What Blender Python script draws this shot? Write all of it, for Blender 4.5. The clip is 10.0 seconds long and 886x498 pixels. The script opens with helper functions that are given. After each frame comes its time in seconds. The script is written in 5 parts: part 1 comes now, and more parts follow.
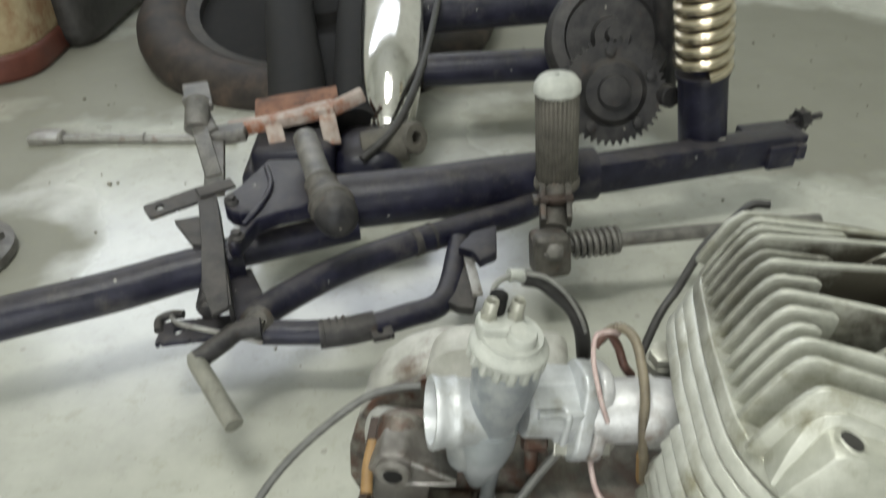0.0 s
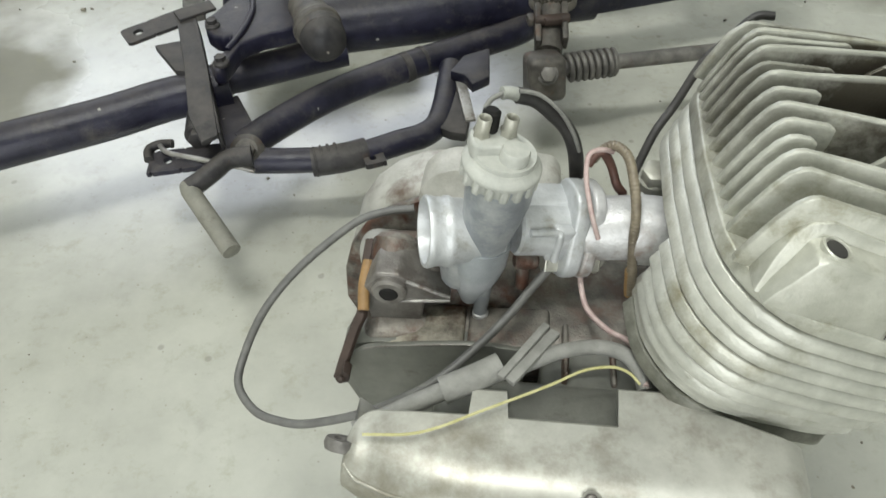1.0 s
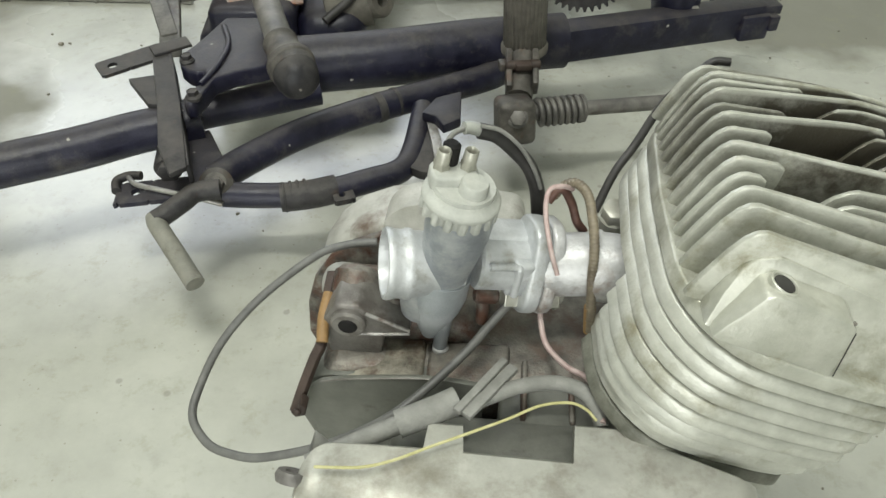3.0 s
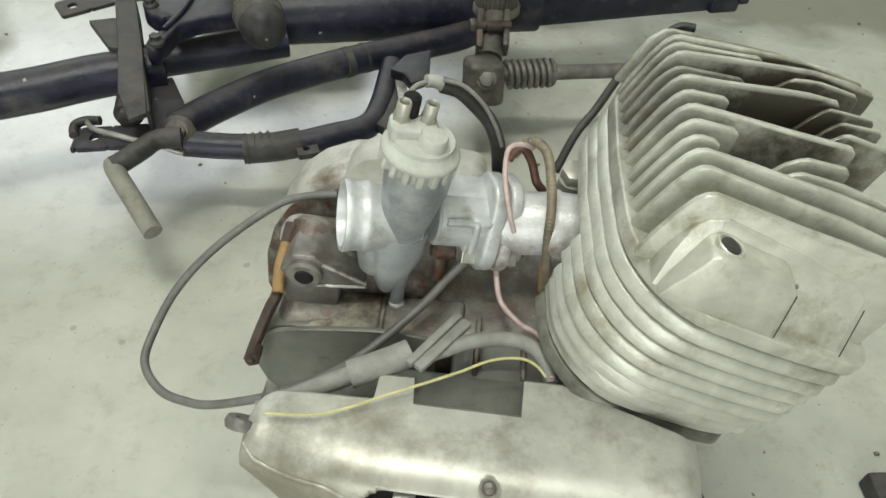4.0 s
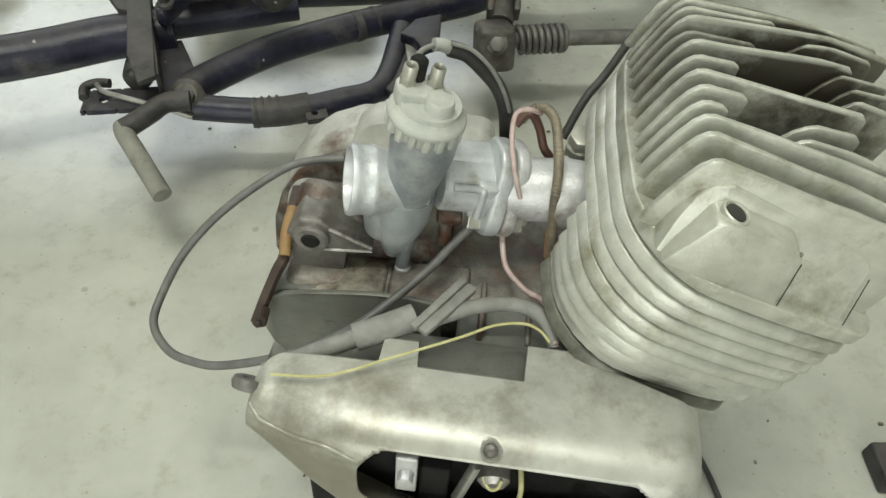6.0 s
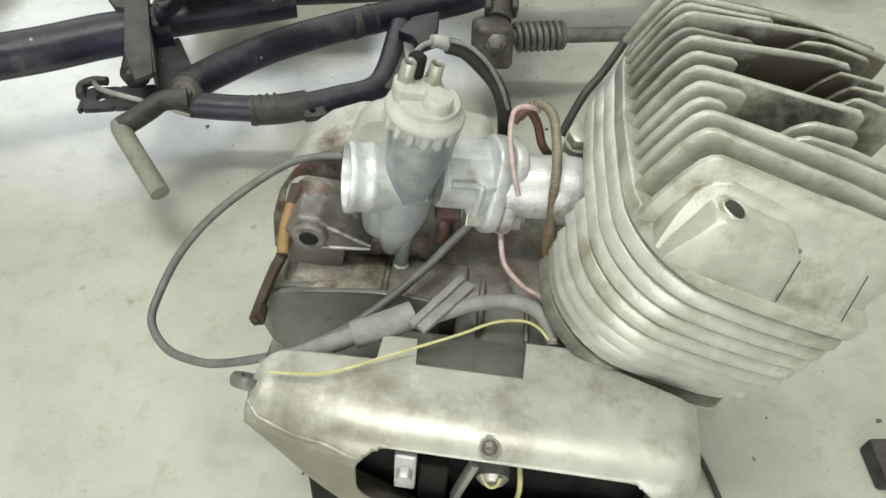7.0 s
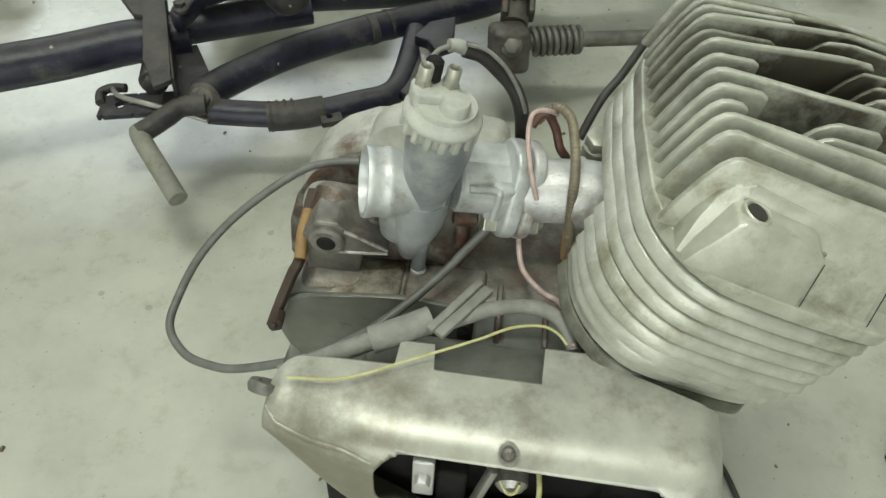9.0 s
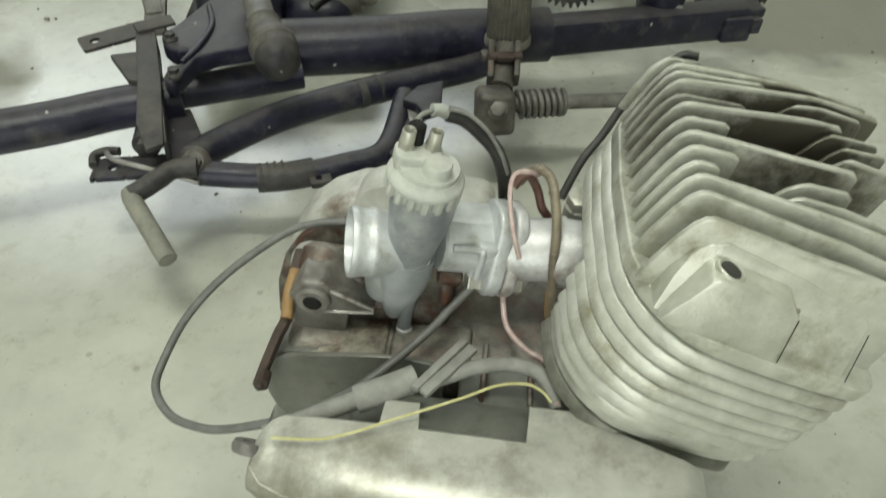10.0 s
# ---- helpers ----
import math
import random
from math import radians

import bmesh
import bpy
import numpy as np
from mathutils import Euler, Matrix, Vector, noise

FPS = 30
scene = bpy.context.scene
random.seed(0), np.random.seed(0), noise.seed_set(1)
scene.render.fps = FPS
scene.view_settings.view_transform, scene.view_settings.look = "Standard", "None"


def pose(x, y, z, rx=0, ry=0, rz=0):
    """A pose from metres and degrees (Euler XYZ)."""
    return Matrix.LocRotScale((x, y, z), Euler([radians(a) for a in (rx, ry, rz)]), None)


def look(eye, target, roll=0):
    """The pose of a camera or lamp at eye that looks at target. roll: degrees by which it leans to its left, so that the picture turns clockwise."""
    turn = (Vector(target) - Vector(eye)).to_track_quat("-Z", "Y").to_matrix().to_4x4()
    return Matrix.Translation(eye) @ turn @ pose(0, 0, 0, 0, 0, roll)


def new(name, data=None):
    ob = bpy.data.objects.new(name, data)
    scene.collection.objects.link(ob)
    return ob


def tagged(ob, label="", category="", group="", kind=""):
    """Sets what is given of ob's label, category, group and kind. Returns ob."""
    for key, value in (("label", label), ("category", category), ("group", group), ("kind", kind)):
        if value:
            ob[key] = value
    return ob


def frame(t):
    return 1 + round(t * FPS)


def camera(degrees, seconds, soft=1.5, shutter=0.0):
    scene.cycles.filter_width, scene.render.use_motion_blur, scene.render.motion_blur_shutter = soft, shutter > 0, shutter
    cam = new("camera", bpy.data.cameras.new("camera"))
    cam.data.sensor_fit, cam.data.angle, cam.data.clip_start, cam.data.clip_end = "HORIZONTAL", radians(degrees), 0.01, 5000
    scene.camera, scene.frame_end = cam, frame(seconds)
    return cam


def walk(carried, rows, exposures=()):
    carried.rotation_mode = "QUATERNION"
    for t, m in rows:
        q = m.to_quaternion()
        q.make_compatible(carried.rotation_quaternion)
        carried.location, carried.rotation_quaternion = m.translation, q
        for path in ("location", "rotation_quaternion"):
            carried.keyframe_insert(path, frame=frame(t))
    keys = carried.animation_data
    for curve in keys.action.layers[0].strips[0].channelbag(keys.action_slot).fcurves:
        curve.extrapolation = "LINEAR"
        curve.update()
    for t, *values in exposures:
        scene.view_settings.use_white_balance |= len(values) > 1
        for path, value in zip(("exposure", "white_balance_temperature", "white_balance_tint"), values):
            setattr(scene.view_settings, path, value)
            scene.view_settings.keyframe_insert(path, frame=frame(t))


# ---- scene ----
cam = camera(60.3, 10.0, soft=1.5, shutter=0.4)
PATH = [
    (0, (0.032, -0.003, 0.554), (0.048, 1.627, -0.605), -1.7),
    (0.2, (0.033, -0.003, 0.55), (0.035, 1.544, -0.716), -2.3),
    (0.5, (0.032, -0.004, 0.548), (0.034, 1.443, -0.833), -2.7),
    (1, (0.032, -0.006, 0.546), (0.048, 1.338, -0.935), -2.3),
    (1.2, (0.033, -0.006, 0.545), (0.064, 1.322, -0.950), -1.9),
    (1.5, (0.034, -0.005, 0.544), (0.09, 1.328, -0.946), -1.0),
    (2, (0.034, -0.004, 0.543), (0.108, 1.371, -0.908), -0.1),
    (3.3, (0.044, -0.014, 0.538), (0.133, 1.42, -0.854), 1.3),
    (3.5, (0.045, -0.014, 0.535), (0.152, 1.39, -0.885), 2.2),
    (4, (0.048, -0.018, 0.537), (0.205, 1.346, -0.918), 5.3),
    (4.5, (0.05, -0.023, 0.535), (0.184, 1.294, -0.964), 5.3),
    (5, (0.049, -0.015, 0.532), (0.178, 1.285, -0.982), 5.7),
    (5.5, (0.051, -0.02, 0.537), (0.176, 1.284, -0.974), 5.3),
    (7, (0.051, -0.02, 0.536), (0.184, 1.279, -0.979), 5.3),
    (7.5, (0.05, -0.019, 0.536), (0.181, 1.287, -0.973), 5.2),
    (8, (0.05, -0.018, 0.536), (0.173, 1.297, -0.966), 4.8),
    (8.5, (0.05, -0.018, 0.534), (0.153, 1.296, -0.97), 4.1),
    (9, (0.05, -0.019, 0.534), (0.142, 1.292, -0.973), 3.8),
    (9.5, (0.05, -0.019, 0.534), (0.141, 1.3, -0.966), 3.7),
    (10, (0.055, -0.023, 0.539), (0.161, 1.4, -0.864), 3.6),
]
walk(cam, [(t, look(eye, target, roll)) for t, eye, target, roll in PATH],
     exposures=[(0, 0.10, 6300, 14), (0.5, -0.19, 6280, 13), (1.0, 0.16, 6250, 15), (2.0, 0.20, 6320, 14), (3.5, 0.18, 6400, 12), (4.0, 0.13, 6450, 11), (5.0, -0.06, 6500, 9), (5.6, -0.06, 6500, 9), (7.0, 0.26, 6450, 13), (7.5, 0.04, 6450, 11), (8.0, -0.03, 6450, 9), (9.0, -0.07, 6500, 6), (10, 0.02, 6530, 7)])

# ---- light ----
world = bpy.data.worlds.new("world")
scene.world = world
world.use_nodes = True
world.node_tree.nodes["Background"].inputs[0].default_value = (0.75, 0.82, 0.8, 1)
world.node_tree.nodes["Background"].inputs[1].default_value = 0.09


def area_lamp(name, eye, target, sx, sy, watts, colour):
    d = bpy.data.lights.new(name, "AREA")
    d.shape, d.size, d.size_y, d.energy, d.color = "RECTANGLE", sx, sy, watts, colour
    ob = new(name, d)
    ob.matrix_world = look(eye, target)
    return ob


area_lamp("ceiling_tube", (-0.12, -0.15, 2.42), (-0.12, -0.15, 0.0), 0.9, 0.12, 23, (0.98, 1.0, 0.90))
# unseen fill lamp, added over the engine for light that falls off
area_lamp("engine_fill_lamp", (-0.22, 0.30, 1.55), (-0.20, 0.30, 0.0), 0.6, 0.12, 6.0, (0.98, 1.0, 0.90))
# soft fill added behind the camera to brighten upright faces
area_lamp("front_fill_light", (-0.60, -3.30, 1.15), (-0.10, 0.30, 0.25), 2.5, 1.9, 76, (0.97, 1.0, 0.93))
area_lamp("window_light", (-0.65, 2.38, 1.29), (-0.65, 0.0, 1.24), 1.9, 0.86, 16, (0.88, 0.94, 1.0))


# ---- materials ----
def surface(name, c1, c2, scale=60, rough=0.5, metal=0.0, bump=0.15, stain=None, fine=600, rough_var=0.15, spread=(0.35, 0.65), spec=0.5, chips=None):
    """A worn surface: two colours mixed by noise, an optional stain colour (colour, scale, low, high), fine relief."""
    m = bpy.data.materials.new(name)
    m.use_nodes = True
    nt = m.node_tree
    n, l = nt.nodes, nt.links
    p = n["Principled BSDF"]
    co = n.new("ShaderNodeTexCoord")
    big = n.new("ShaderNodeTexNoise")
    big.inputs["Scale"].default_value, big.inputs["Detail"].default_value, big.inputs["Roughness"].default_value = scale, 8, 0.65
    l.new(co.outputs["Object"], big.inputs["Vector"])
    ramp = n.new("ShaderNodeValToRGB")
    ramp.color_ramp.elements[0].position, ramp.color_ramp.elements[1].position = spread
    ramp.color_ramp.elements[0].color, ramp.color_ramp.elements[1].color = (*c1, 1), (*c2, 1)
    l.new(big.outputs["Fac"], ramp.inputs["Fac"])
    colour = ramp.outputs["Color"]
    if stain:
        sc, ss, lo, hi = stain
        sn = n.new("ShaderNodeTexNoise")
        sn.inputs["Scale"].default_value, sn.inputs["Detail"].default_value, sn.inputs["Roughness"].default_value = ss, 6, 0.7
        off = n.new("ShaderNodeVectorMath")
        off.operation = "ADD"
        off.inputs[1].default_value = (3.7, 1.9, 5.3)
        l.new(co.outputs["Object"], off.inputs[0])
        l.new(off.outputs[0], sn.inputs["Vector"])
        mr = n.new("ShaderNodeMapRange")
        mr.inputs["From Min"].default_value, mr.inputs["From Max"].default_value = lo, hi
        l.new(sn.outputs["Fac"], mr.inputs["Value"])
        mix = n.new("ShaderNodeMix")
        mix.data_type = "RGBA"
        l.new(mr.outputs[0], mix.inputs["Factor"])
        l.new(colour, mix.inputs["A"])
        mix.inputs["B"].default_value = (*sc, 1)
        colour = mix.outputs["Result"]
    l.new(colour, p.inputs["Base Color"])
    fn = n.new("ShaderNodeTexNoise")
    fn.inputs["Scale"].default_value, fn.inputs["Detail"].default_value = fine, 4
    l.new(co.outputs["Object"], fn.inputs["Vector"])
    add = n.new("ShaderNodeMath")
    l.new(big.outputs["Fac"], add.inputs[0])
    l.new(fn.outputs["Fac"], add.inputs[1])
    bp = n.new("ShaderNodeBump")
    bp.inputs["Strength"].default_value, bp.inputs["Distance"].default_value = bump, 0.001
    l.new(add.outputs[0], bp.inputs["Height"])
    l.new(bp.outputs[0], p.inputs["Normal"])
    rr = n.new("ShaderNodeMapRange")
    rr.inputs["To Min"].default_value, rr.inputs["To Max"].default_value = max(0.03, rough - rough_var), min(1, rough + rough_var)
    l.new(big.outputs["Fac"], rr.inputs["Value"])
    l.new(rr.outputs[0], p.inputs["Roughness"])
    p.inputs["Metallic"].default_value = metal
    p.inputs["Specular IOR Level"].default_value = spec
    if chips:
        # small chips through to pale metal
        vo = n.new("ShaderNodeTexVoronoi")
        vo.inputs["Scale"].default_value = 34
        l.new(co.outputs["Object"], vo.inputs["Vector"])
        jag = n.new("ShaderNodeMath")
        jag.operation = "MULTIPLY_ADD"
        jag.inputs[1].default_value = 0.15
        l.new(fn.outputs["Fac"], jag.inputs[0])
        l.new(vo.outputs["Distance"], jag.inputs[2])
        cm = n.new("ShaderNodeMapRange")
        cm.inputs["From Min"].default_value, cm.inputs["From Max"].default_value = 0.132, 0.112
        l.new(jag.outputs[0], cm.inputs["Value"])
        cx = n.new("ShaderNodeMix")
        cx.data_type = "RGBA"
        l.new(cm.outputs[0], cx.inputs["Factor"])
        l.new(colour, cx.inputs["A"])
        cx.inputs["B"].default_value = (*chips, 1)
        l.new(cx.outputs["Result"], p.inputs["Base Color"])
    return m


CAST = surface("cast_aluminium", (0.42, 0.425, 0.375), (0.58, 0.585, 0.525), 45, 0.40, 0.35, 0.25, ((0.20, 0.18, 0.10), 24, 0.52, 0.76))
COVER = surface("polished_cover_aluminium", (0.33, 0.33, 0.295), (0.47, 0.47, 0.425), 30, 0.36, 0.30, 0.05, ((0.13, 0.11, 0.075), 20, 0.50, 0.78), rough_var=0.12)
CASE = surface("greasy_crankcase", (0.036, 0.032, 0.028), (0.24, 0.225, 0.195), 52, 0.42, 0.30, 0.5, ((0.085, 0.040, 0.026), 34, 0.46, 0.60), spread=(0.40, 0.64))
DARKCAST = surface("dark_olive_aluminium", (0.085, 0.086, 0.066), (0.21, 0.212, 0.178), 50, 0.5, 0.2, 0.3, ((0.33, 0.33, 0.29), 30, 0.58, 0.76))
DRUM = surface("dark_grey_casting", (0.11, 0.113, 0.097), (0.185, 0.188, 0.163), 30, 0.45, 0.3, 0.15, ((0.05, 0.035, 0.025), 30, 0.6, 0.8))
PALE = surface("oxidised_pale_aluminium", (0.40, 0.402, 0.40), (0.60, 0.602, 0.60), 60, 0.42, 0.28, 0.4, ((0.20, 0.14, 0.10), 30, 0.52, 0.72))
STAINED = surface("stained_clutch_aluminium", (0.34, 0.335, 0.30), (0.50, 0.495, 0.455), 40, 0.5, 0.2, 0.3, ((0.14, 0.10, 0.075), 18, 0.52, 0.70))
ZINC = surface("dusty_pale_zinc", (0.39, 0.408, 0.41), (0.565, 0.58, 0.585), 45, 0.40, 0.30, 0.25, ((0.22, 0.20, 0.15), 40, 0.58, 0.80))
ZINCB = surface("bluish_die_cast_zinc", (0.20, 0.22, 0.235), (0.30, 0.32, 0.34), 50, 0.38, 0.32, 0.25, ((0.50, 0.51, 0.50), 26, 0.48, 0.74))
ZINCP = surface("pale_bluish_zinc", (0.31, 0.335, 0.35), (0.45, 0.475, 0.49), 45, 0.40, 0.32, 0.25, ((0.20, 0.18, 0.14), 36, 0.58, 0.80))
CAPM = surface("dusty_grey_plastic", (0.34, 0.35, 0.32), (0.46, 0.47, 0.43), 80, 0.65, 0.0, 0.25)
BLACK = surface("worn_black_paint", (0.007, 0.007, 0.016), (0.019, 0.019, 0.036), 40, 0.34, 0.0, 0.3, ((0.075, 0.068, 0.064), 35, 0.54, 0.80), spec=0.32, chips=(0.38, 0.37, 0.34))
DUSTY = surface("dusty_black_steel", (0.016, 0.016, 0.018), (0.052, 0.049, 0.048), 45, 0.5, 0.1, 0.3, ((0.085, 0.05, 0.035), 40, 0.6, 0.8), spec=0.3, chips=(0.26, 0.24, 0.21))
GRIP = surface("pale_worn_grip_rubber", (0.15, 0.15, 0.125), (0.23, 0.225, 0.19), 50, 0.7, 0, 0.3, ((0.09, 0.08, 0.06), 40, 0.55, 0.75))
RUBBER = surface("grey_brown_rubber", (0.07, 0.065, 0.055), (0.13, 0.12, 0.10), 60, 0.75, 0, 0.3)
HOSE = surface("dark_rubber_hose", (0.020, 0.019, 0.018), (0.045, 0.043, 0.040), 70, 0.55, 0, 0.1)
LOOM = surface("grey_cloth_loom", (0.17, 0.17, 0.155), (0.26, 0.26, 0.24), 70, 0.75, 0, 0.3)
CHROME = surface("pitted_chrome", (0.62, 0.60, 0.58), (0.75, 0.74, 0.72), 30, 0.14, 1.0, 0.05, ((0.30, 0.26, 0.22), 50, 0.55, 0.8), rough_var=0.08)
SPRING = surface("brassy_chrome_spring", (0.55, 0.48, 0.36), (0.70, 0.63, 0.50), 40, 0.22, 1.0, 0.05, rough_var=0.1)
STEEL = surface("dull_steel", (0.30, 0.29, 0.27), (0.42, 0.41, 0.39), 60, 0.42, 0.7, 0.2, ((0.16, 0.09, 0.05), 45, 0.56, 0.75))
RUST = surface("pinkish_rusty_steel", (0.27, 0.21, 0.18), (0.44, 0.38, 0.34), 45, 0.7, 0.1, 0.3, ((0.25, 0.09, 0.04), 28, 0.48, 0.62))
PINK = surface("faded_red_wire", (0.36, 0.25, 0.235), (0.52, 0.42, 0.395), 120, 0.5, 0, 0.05)
YELLOW = surface("yellow_wire", (0.38, 0.36, 0.15), (0.52, 0.50, 0.27), 120, 0.5, 0, 0.05)
OCHRE = surface("ochre_rubber", (0.18, 0.105, 0.04), (0.30, 0.185, 0.075), 90, 0.6, 0, 0.2)
BROWN = surface("brown_perished_hose", (0.11, 0.09, 0.065), (0.21, 0.18, 0.125), 90, 0.42, 0, 0.3)
DARKRED = surface("dark_red_rubber", (0.06, 0.026, 0.019), (0.125, 0.062, 0.045), 90, 0.55, 0, 0.2)
# near-black for some parts and for shade painted into holes and hollows
VOID = surface("matt_black_and_shade", (0.008, 0.008, 0.008), (0.018, 0.017, 0.016), 60, 0.75, 0, 0.2, spec=0.2)
WOOD = surface("streaked_tan_cloth", (0.30, 0.23, 0.13), (0.42, 0.34, 0.21), 22, 0.7, 0, 0.3, ((0.26, 0.15, 0.08), 14, 0.5, 0.65))
REDP = surface("dark_red_trim", (0.085, 0.026, 0.018), (0.13, 0.042, 0.028), 30, 0.5, 0, 0.2)
SHELF = surface("dusty_beige_casting", (0.09, 0.08, 0.062), (0.33, 0.31, 0.25), 55, 0.6, 0.15, 0.4, ((0.075, 0.045, 0.03), 40, 0.46, 0.62))
RIMM = surface("rusty_brown_rim", (0.026, 0.018, 0.014), (0.062, 0.042, 0.033), 50, 0.6, 0.1, 0.4)
GUIDE = surface("tarnished_nickel", (0.36, 0.355, 0.30), (0.48, 0.475, 0.42), 90, 0.4, 0.5, 0.2)
EDGE = surface("rubbed_bare_metal", (0.26, 0.25, 0.23), (0.40, 0.39, 0.37), 90, 0.4, 0.5, 0.3, ((0.10, 0.06, 0.04), 60, 0.52, 0.7))
GREYHOSE = surface("grey_rubber_hose", (0.085, 0.085, 0.08), (0.14, 0.14, 0.13), 70, 0.5, 0, 0.1)
BOSS = surface("worn_grey_casting", (0.11, 0.10, 0.09), (0.24, 0.23, 0.21), 45, 0.45, 0.4, 0.4, ((0.07, 0.052, 0.038), 35, 0.52, 0.7))
RODM = surface("dusty_grey_steel", (0.09, 0.088, 0.082), (0.20, 0.19, 0.175), 55, 0.5, 0.3, 0.3, ((0.07, 0.045, 0.03), 45, 0.56, 0.75))
KNUCKLE = surface("dusty_worn_casting", (0.045, 0.042, 0.038), (0.13, 0.12, 0.105), 60, 0.55, 0.2, 0.35, ((0.10, 0.055, 0.035), 40, 0.54, 0.74))
TYRE = surface("old_brown_tyre", (0.018, 0.015, 0.013), (0.050, 0.040, 0.033), 30, 0.6, 0, 0.3, ((0.09, 0.06, 0.045), 18, 0.52, 0.75), spec=0.3)
RUSTD = surface("dark_orange_rust", (0.13, 0.055, 0.030), (0.26, 0.13, 0.080), 40, 0.8, 0.05, 0.4, ((0.045, 0.030, 0.025), 26, 0.48, 0.62))
WALL = surface("plain_grey_plaster", (0.70, 0.71, 0.66), (0.78, 0.79, 0.74), 4, 0.85, 0, 0.2, fine=90)


def floor_material():
    m = surface("painted_concrete", (0.385, 0.39, 0.342), (0.485, 0.49, 0.432), 9, 0.25, 0, 0.05, ((0.31, 0.31, 0.265), 26, 0.58, 0.90), fine=220, rough_var=0.05)
    nt = m.node_tree
    n, l = nt.nodes, nt.links
    p = n["Principled BSDF"]
    src = p.inputs["Base Color"].links[0].from_socket
    co = n.new("ShaderNodeTexCoord")
    # ragged oil stains; the wide far ones put the dimmer light there into the colour
    nz = n.new("ShaderNodeTexNoise")
    nz.inputs["Scale"].default_value, nz.inputs["Detail"].default_value = 14, 5
    l.new(co.outputs["Object"], nz.inputs["Vector"])
    mask = None
    for x, y, r in ((-0.66, 1.07, 0.16), (-0.54, 0.80, 0.14), (-0.75, 1.45, 0.2), (0.66, 1.30, 0.42), (0.22, 1.62, 0.42), (-0.35, 1.75, 0.30), (0.20, 1.12, 0.10), (-0.48, 1.42, 0.26), (-0.62, 1.22, 0.10)):
        d = n.new("ShaderNodeVectorMath")
        d.operation = "DISTANCE"
        d.inputs[1].default_value = (x, y, 0)
        l.new(co.outputs["Object"], d.inputs[0])
        wob = n.new("ShaderNodeMath")
        wob.operation = "MULTIPLY_ADD"
        wob.inputs[1].default_value = 0.16
        l.new(nz.outputs["Fac"], wob.inputs[0])
        l.new(d.outputs["Value"], wob.inputs[2])
        mr = n.new("ShaderNodeMapRange")
        mr.inputs["From Min"].default_value, mr.inputs["From Max"].default_value = r + 0.10, r + 0.03
        l.new(wob.outputs[0], mr.inputs["Value"])
        if mask is None:
            mask = mr.outputs[0]
        else:
            mx = n.new("ShaderNodeMath")
            mx.operation = "MAXIMUM"
            l.new(mask, mx.inputs[0])
            l.new(mr.outputs[0], mx.inputs[1])
            mask = mx.outputs[0]
    sc = n.new("ShaderNodeMath")
    sc.operation = "MULTIPLY"
    sc.inputs[1].default_value = 0.75
    l.new(mask, sc.inputs[0])
    mix = n.new("ShaderNodeMix")
    mix.data_type = "RGBA"
    l.new(sc.outputs[0], mix.inputs["Factor"])
    l.new(src, mix.inputs["A"])
    mix.inputs["B"].default_value = (0.165, 0.16, 0.125, 1)
    # dark specks
    vo = n.new("ShaderNodeTexVoronoi")
    vo.inputs["Scale"].default_value = 20
    l.new(co.outputs["Object"], vo.inputs["Vector"])
    sp = n.new("ShaderNodeMapRange")
    sp.inputs["From Min"].default_value, sp.inputs["From Max"].default_value = 0.075, 0.045
    sp.inputs["To Max"].default_value = 0.35
    l.new(vo.outputs["Distance"], sp.inputs["Value"])
    mix2 = n.new("ShaderNodeMix")
    mix2.data_type = "RGBA"
    l.new(sp.outputs[0], mix2.inputs["Factor"])
    l.new(mix.outputs["Result"], mix2.inputs["A"])
    mix2.inputs["B"].default_value = (0.13, 0.125, 0.10, 1)
    sm = n.new("ShaderNodeTexNoise")
    sm.inputs["Scale"].default_value, sm.inputs["Detail"].default_value, sm.inputs["Roughness"].default_value = 38, 9, 0.72
    l.new(co.outputs["Object"], sm.inputs["Vector"])
    s2 = n.new("ShaderNodeMapRange")
    s2.inputs["From Min"].default_value, s2.inputs["From Max"].default_value, s2.inputs["To Max"].default_value = 0.54, 0.72, 0.50
    l.new(sm.outputs["Fac"], s2.inputs["Value"])
    mixs = n.new("ShaderNodeMix")
    mixs.data_type = "RGBA"
    l.new(s2.outputs[0], mixs.inputs["Factor"])
    l.new(mix2.outputs["Result"], mixs.inputs["A"])
    mixs.inputs["B"].default_value = (0.27, 0.27, 0.185, 1)
    v3 = n.new("ShaderNodeTexVoronoi")
    v3.inputs["Scale"].default_value = 75
    l.new(co.outputs["Object"], v3.inputs["Vector"])
    s3 = n.new("ShaderNodeMapRange")
    s3.inputs["From Min"].default_value, s3.inputs["From Max"].default_value, s3.inputs["To Max"].default_value = 0.09, 0.04, 0.5
    l.new(v3.outputs["Distance"], s3.inputs["Value"])
    mix3 = n.new("ShaderNodeMix")
    mix3.data_type = "RGBA"
    l.new(s3.outputs[0], mix3.inputs["Factor"])
    l.new(mixs.outputs["Result"], mix3.inputs["A"])
    mix3.inputs["B"].default_value = (0.22, 0.21, 0.16, 1)
    l.new(mix3.outputs["Result"], p.inputs["Base Color"])
    coat = n.new("ShaderNodeMapRange")
    coat.inputs["To Min"].default_value, coat.inputs["To Max"].default_value = 0.9, 0.0
    l.new(mask, coat.inputs["Value"])
    l.new(coat.outputs[0], p.inputs["Coat Weight"])
    p.inputs["Coat Roughness"].default_value, p.inputs["Coat IOR"].default_value = 0.20, 1.6
    old = p.inputs["Roughness"].links[0].from_socket
    dull = n.new("ShaderNodeMath")
    dull.operation = "MULTIPLY_ADD"
    dull.inputs[1].default_value = 0.45
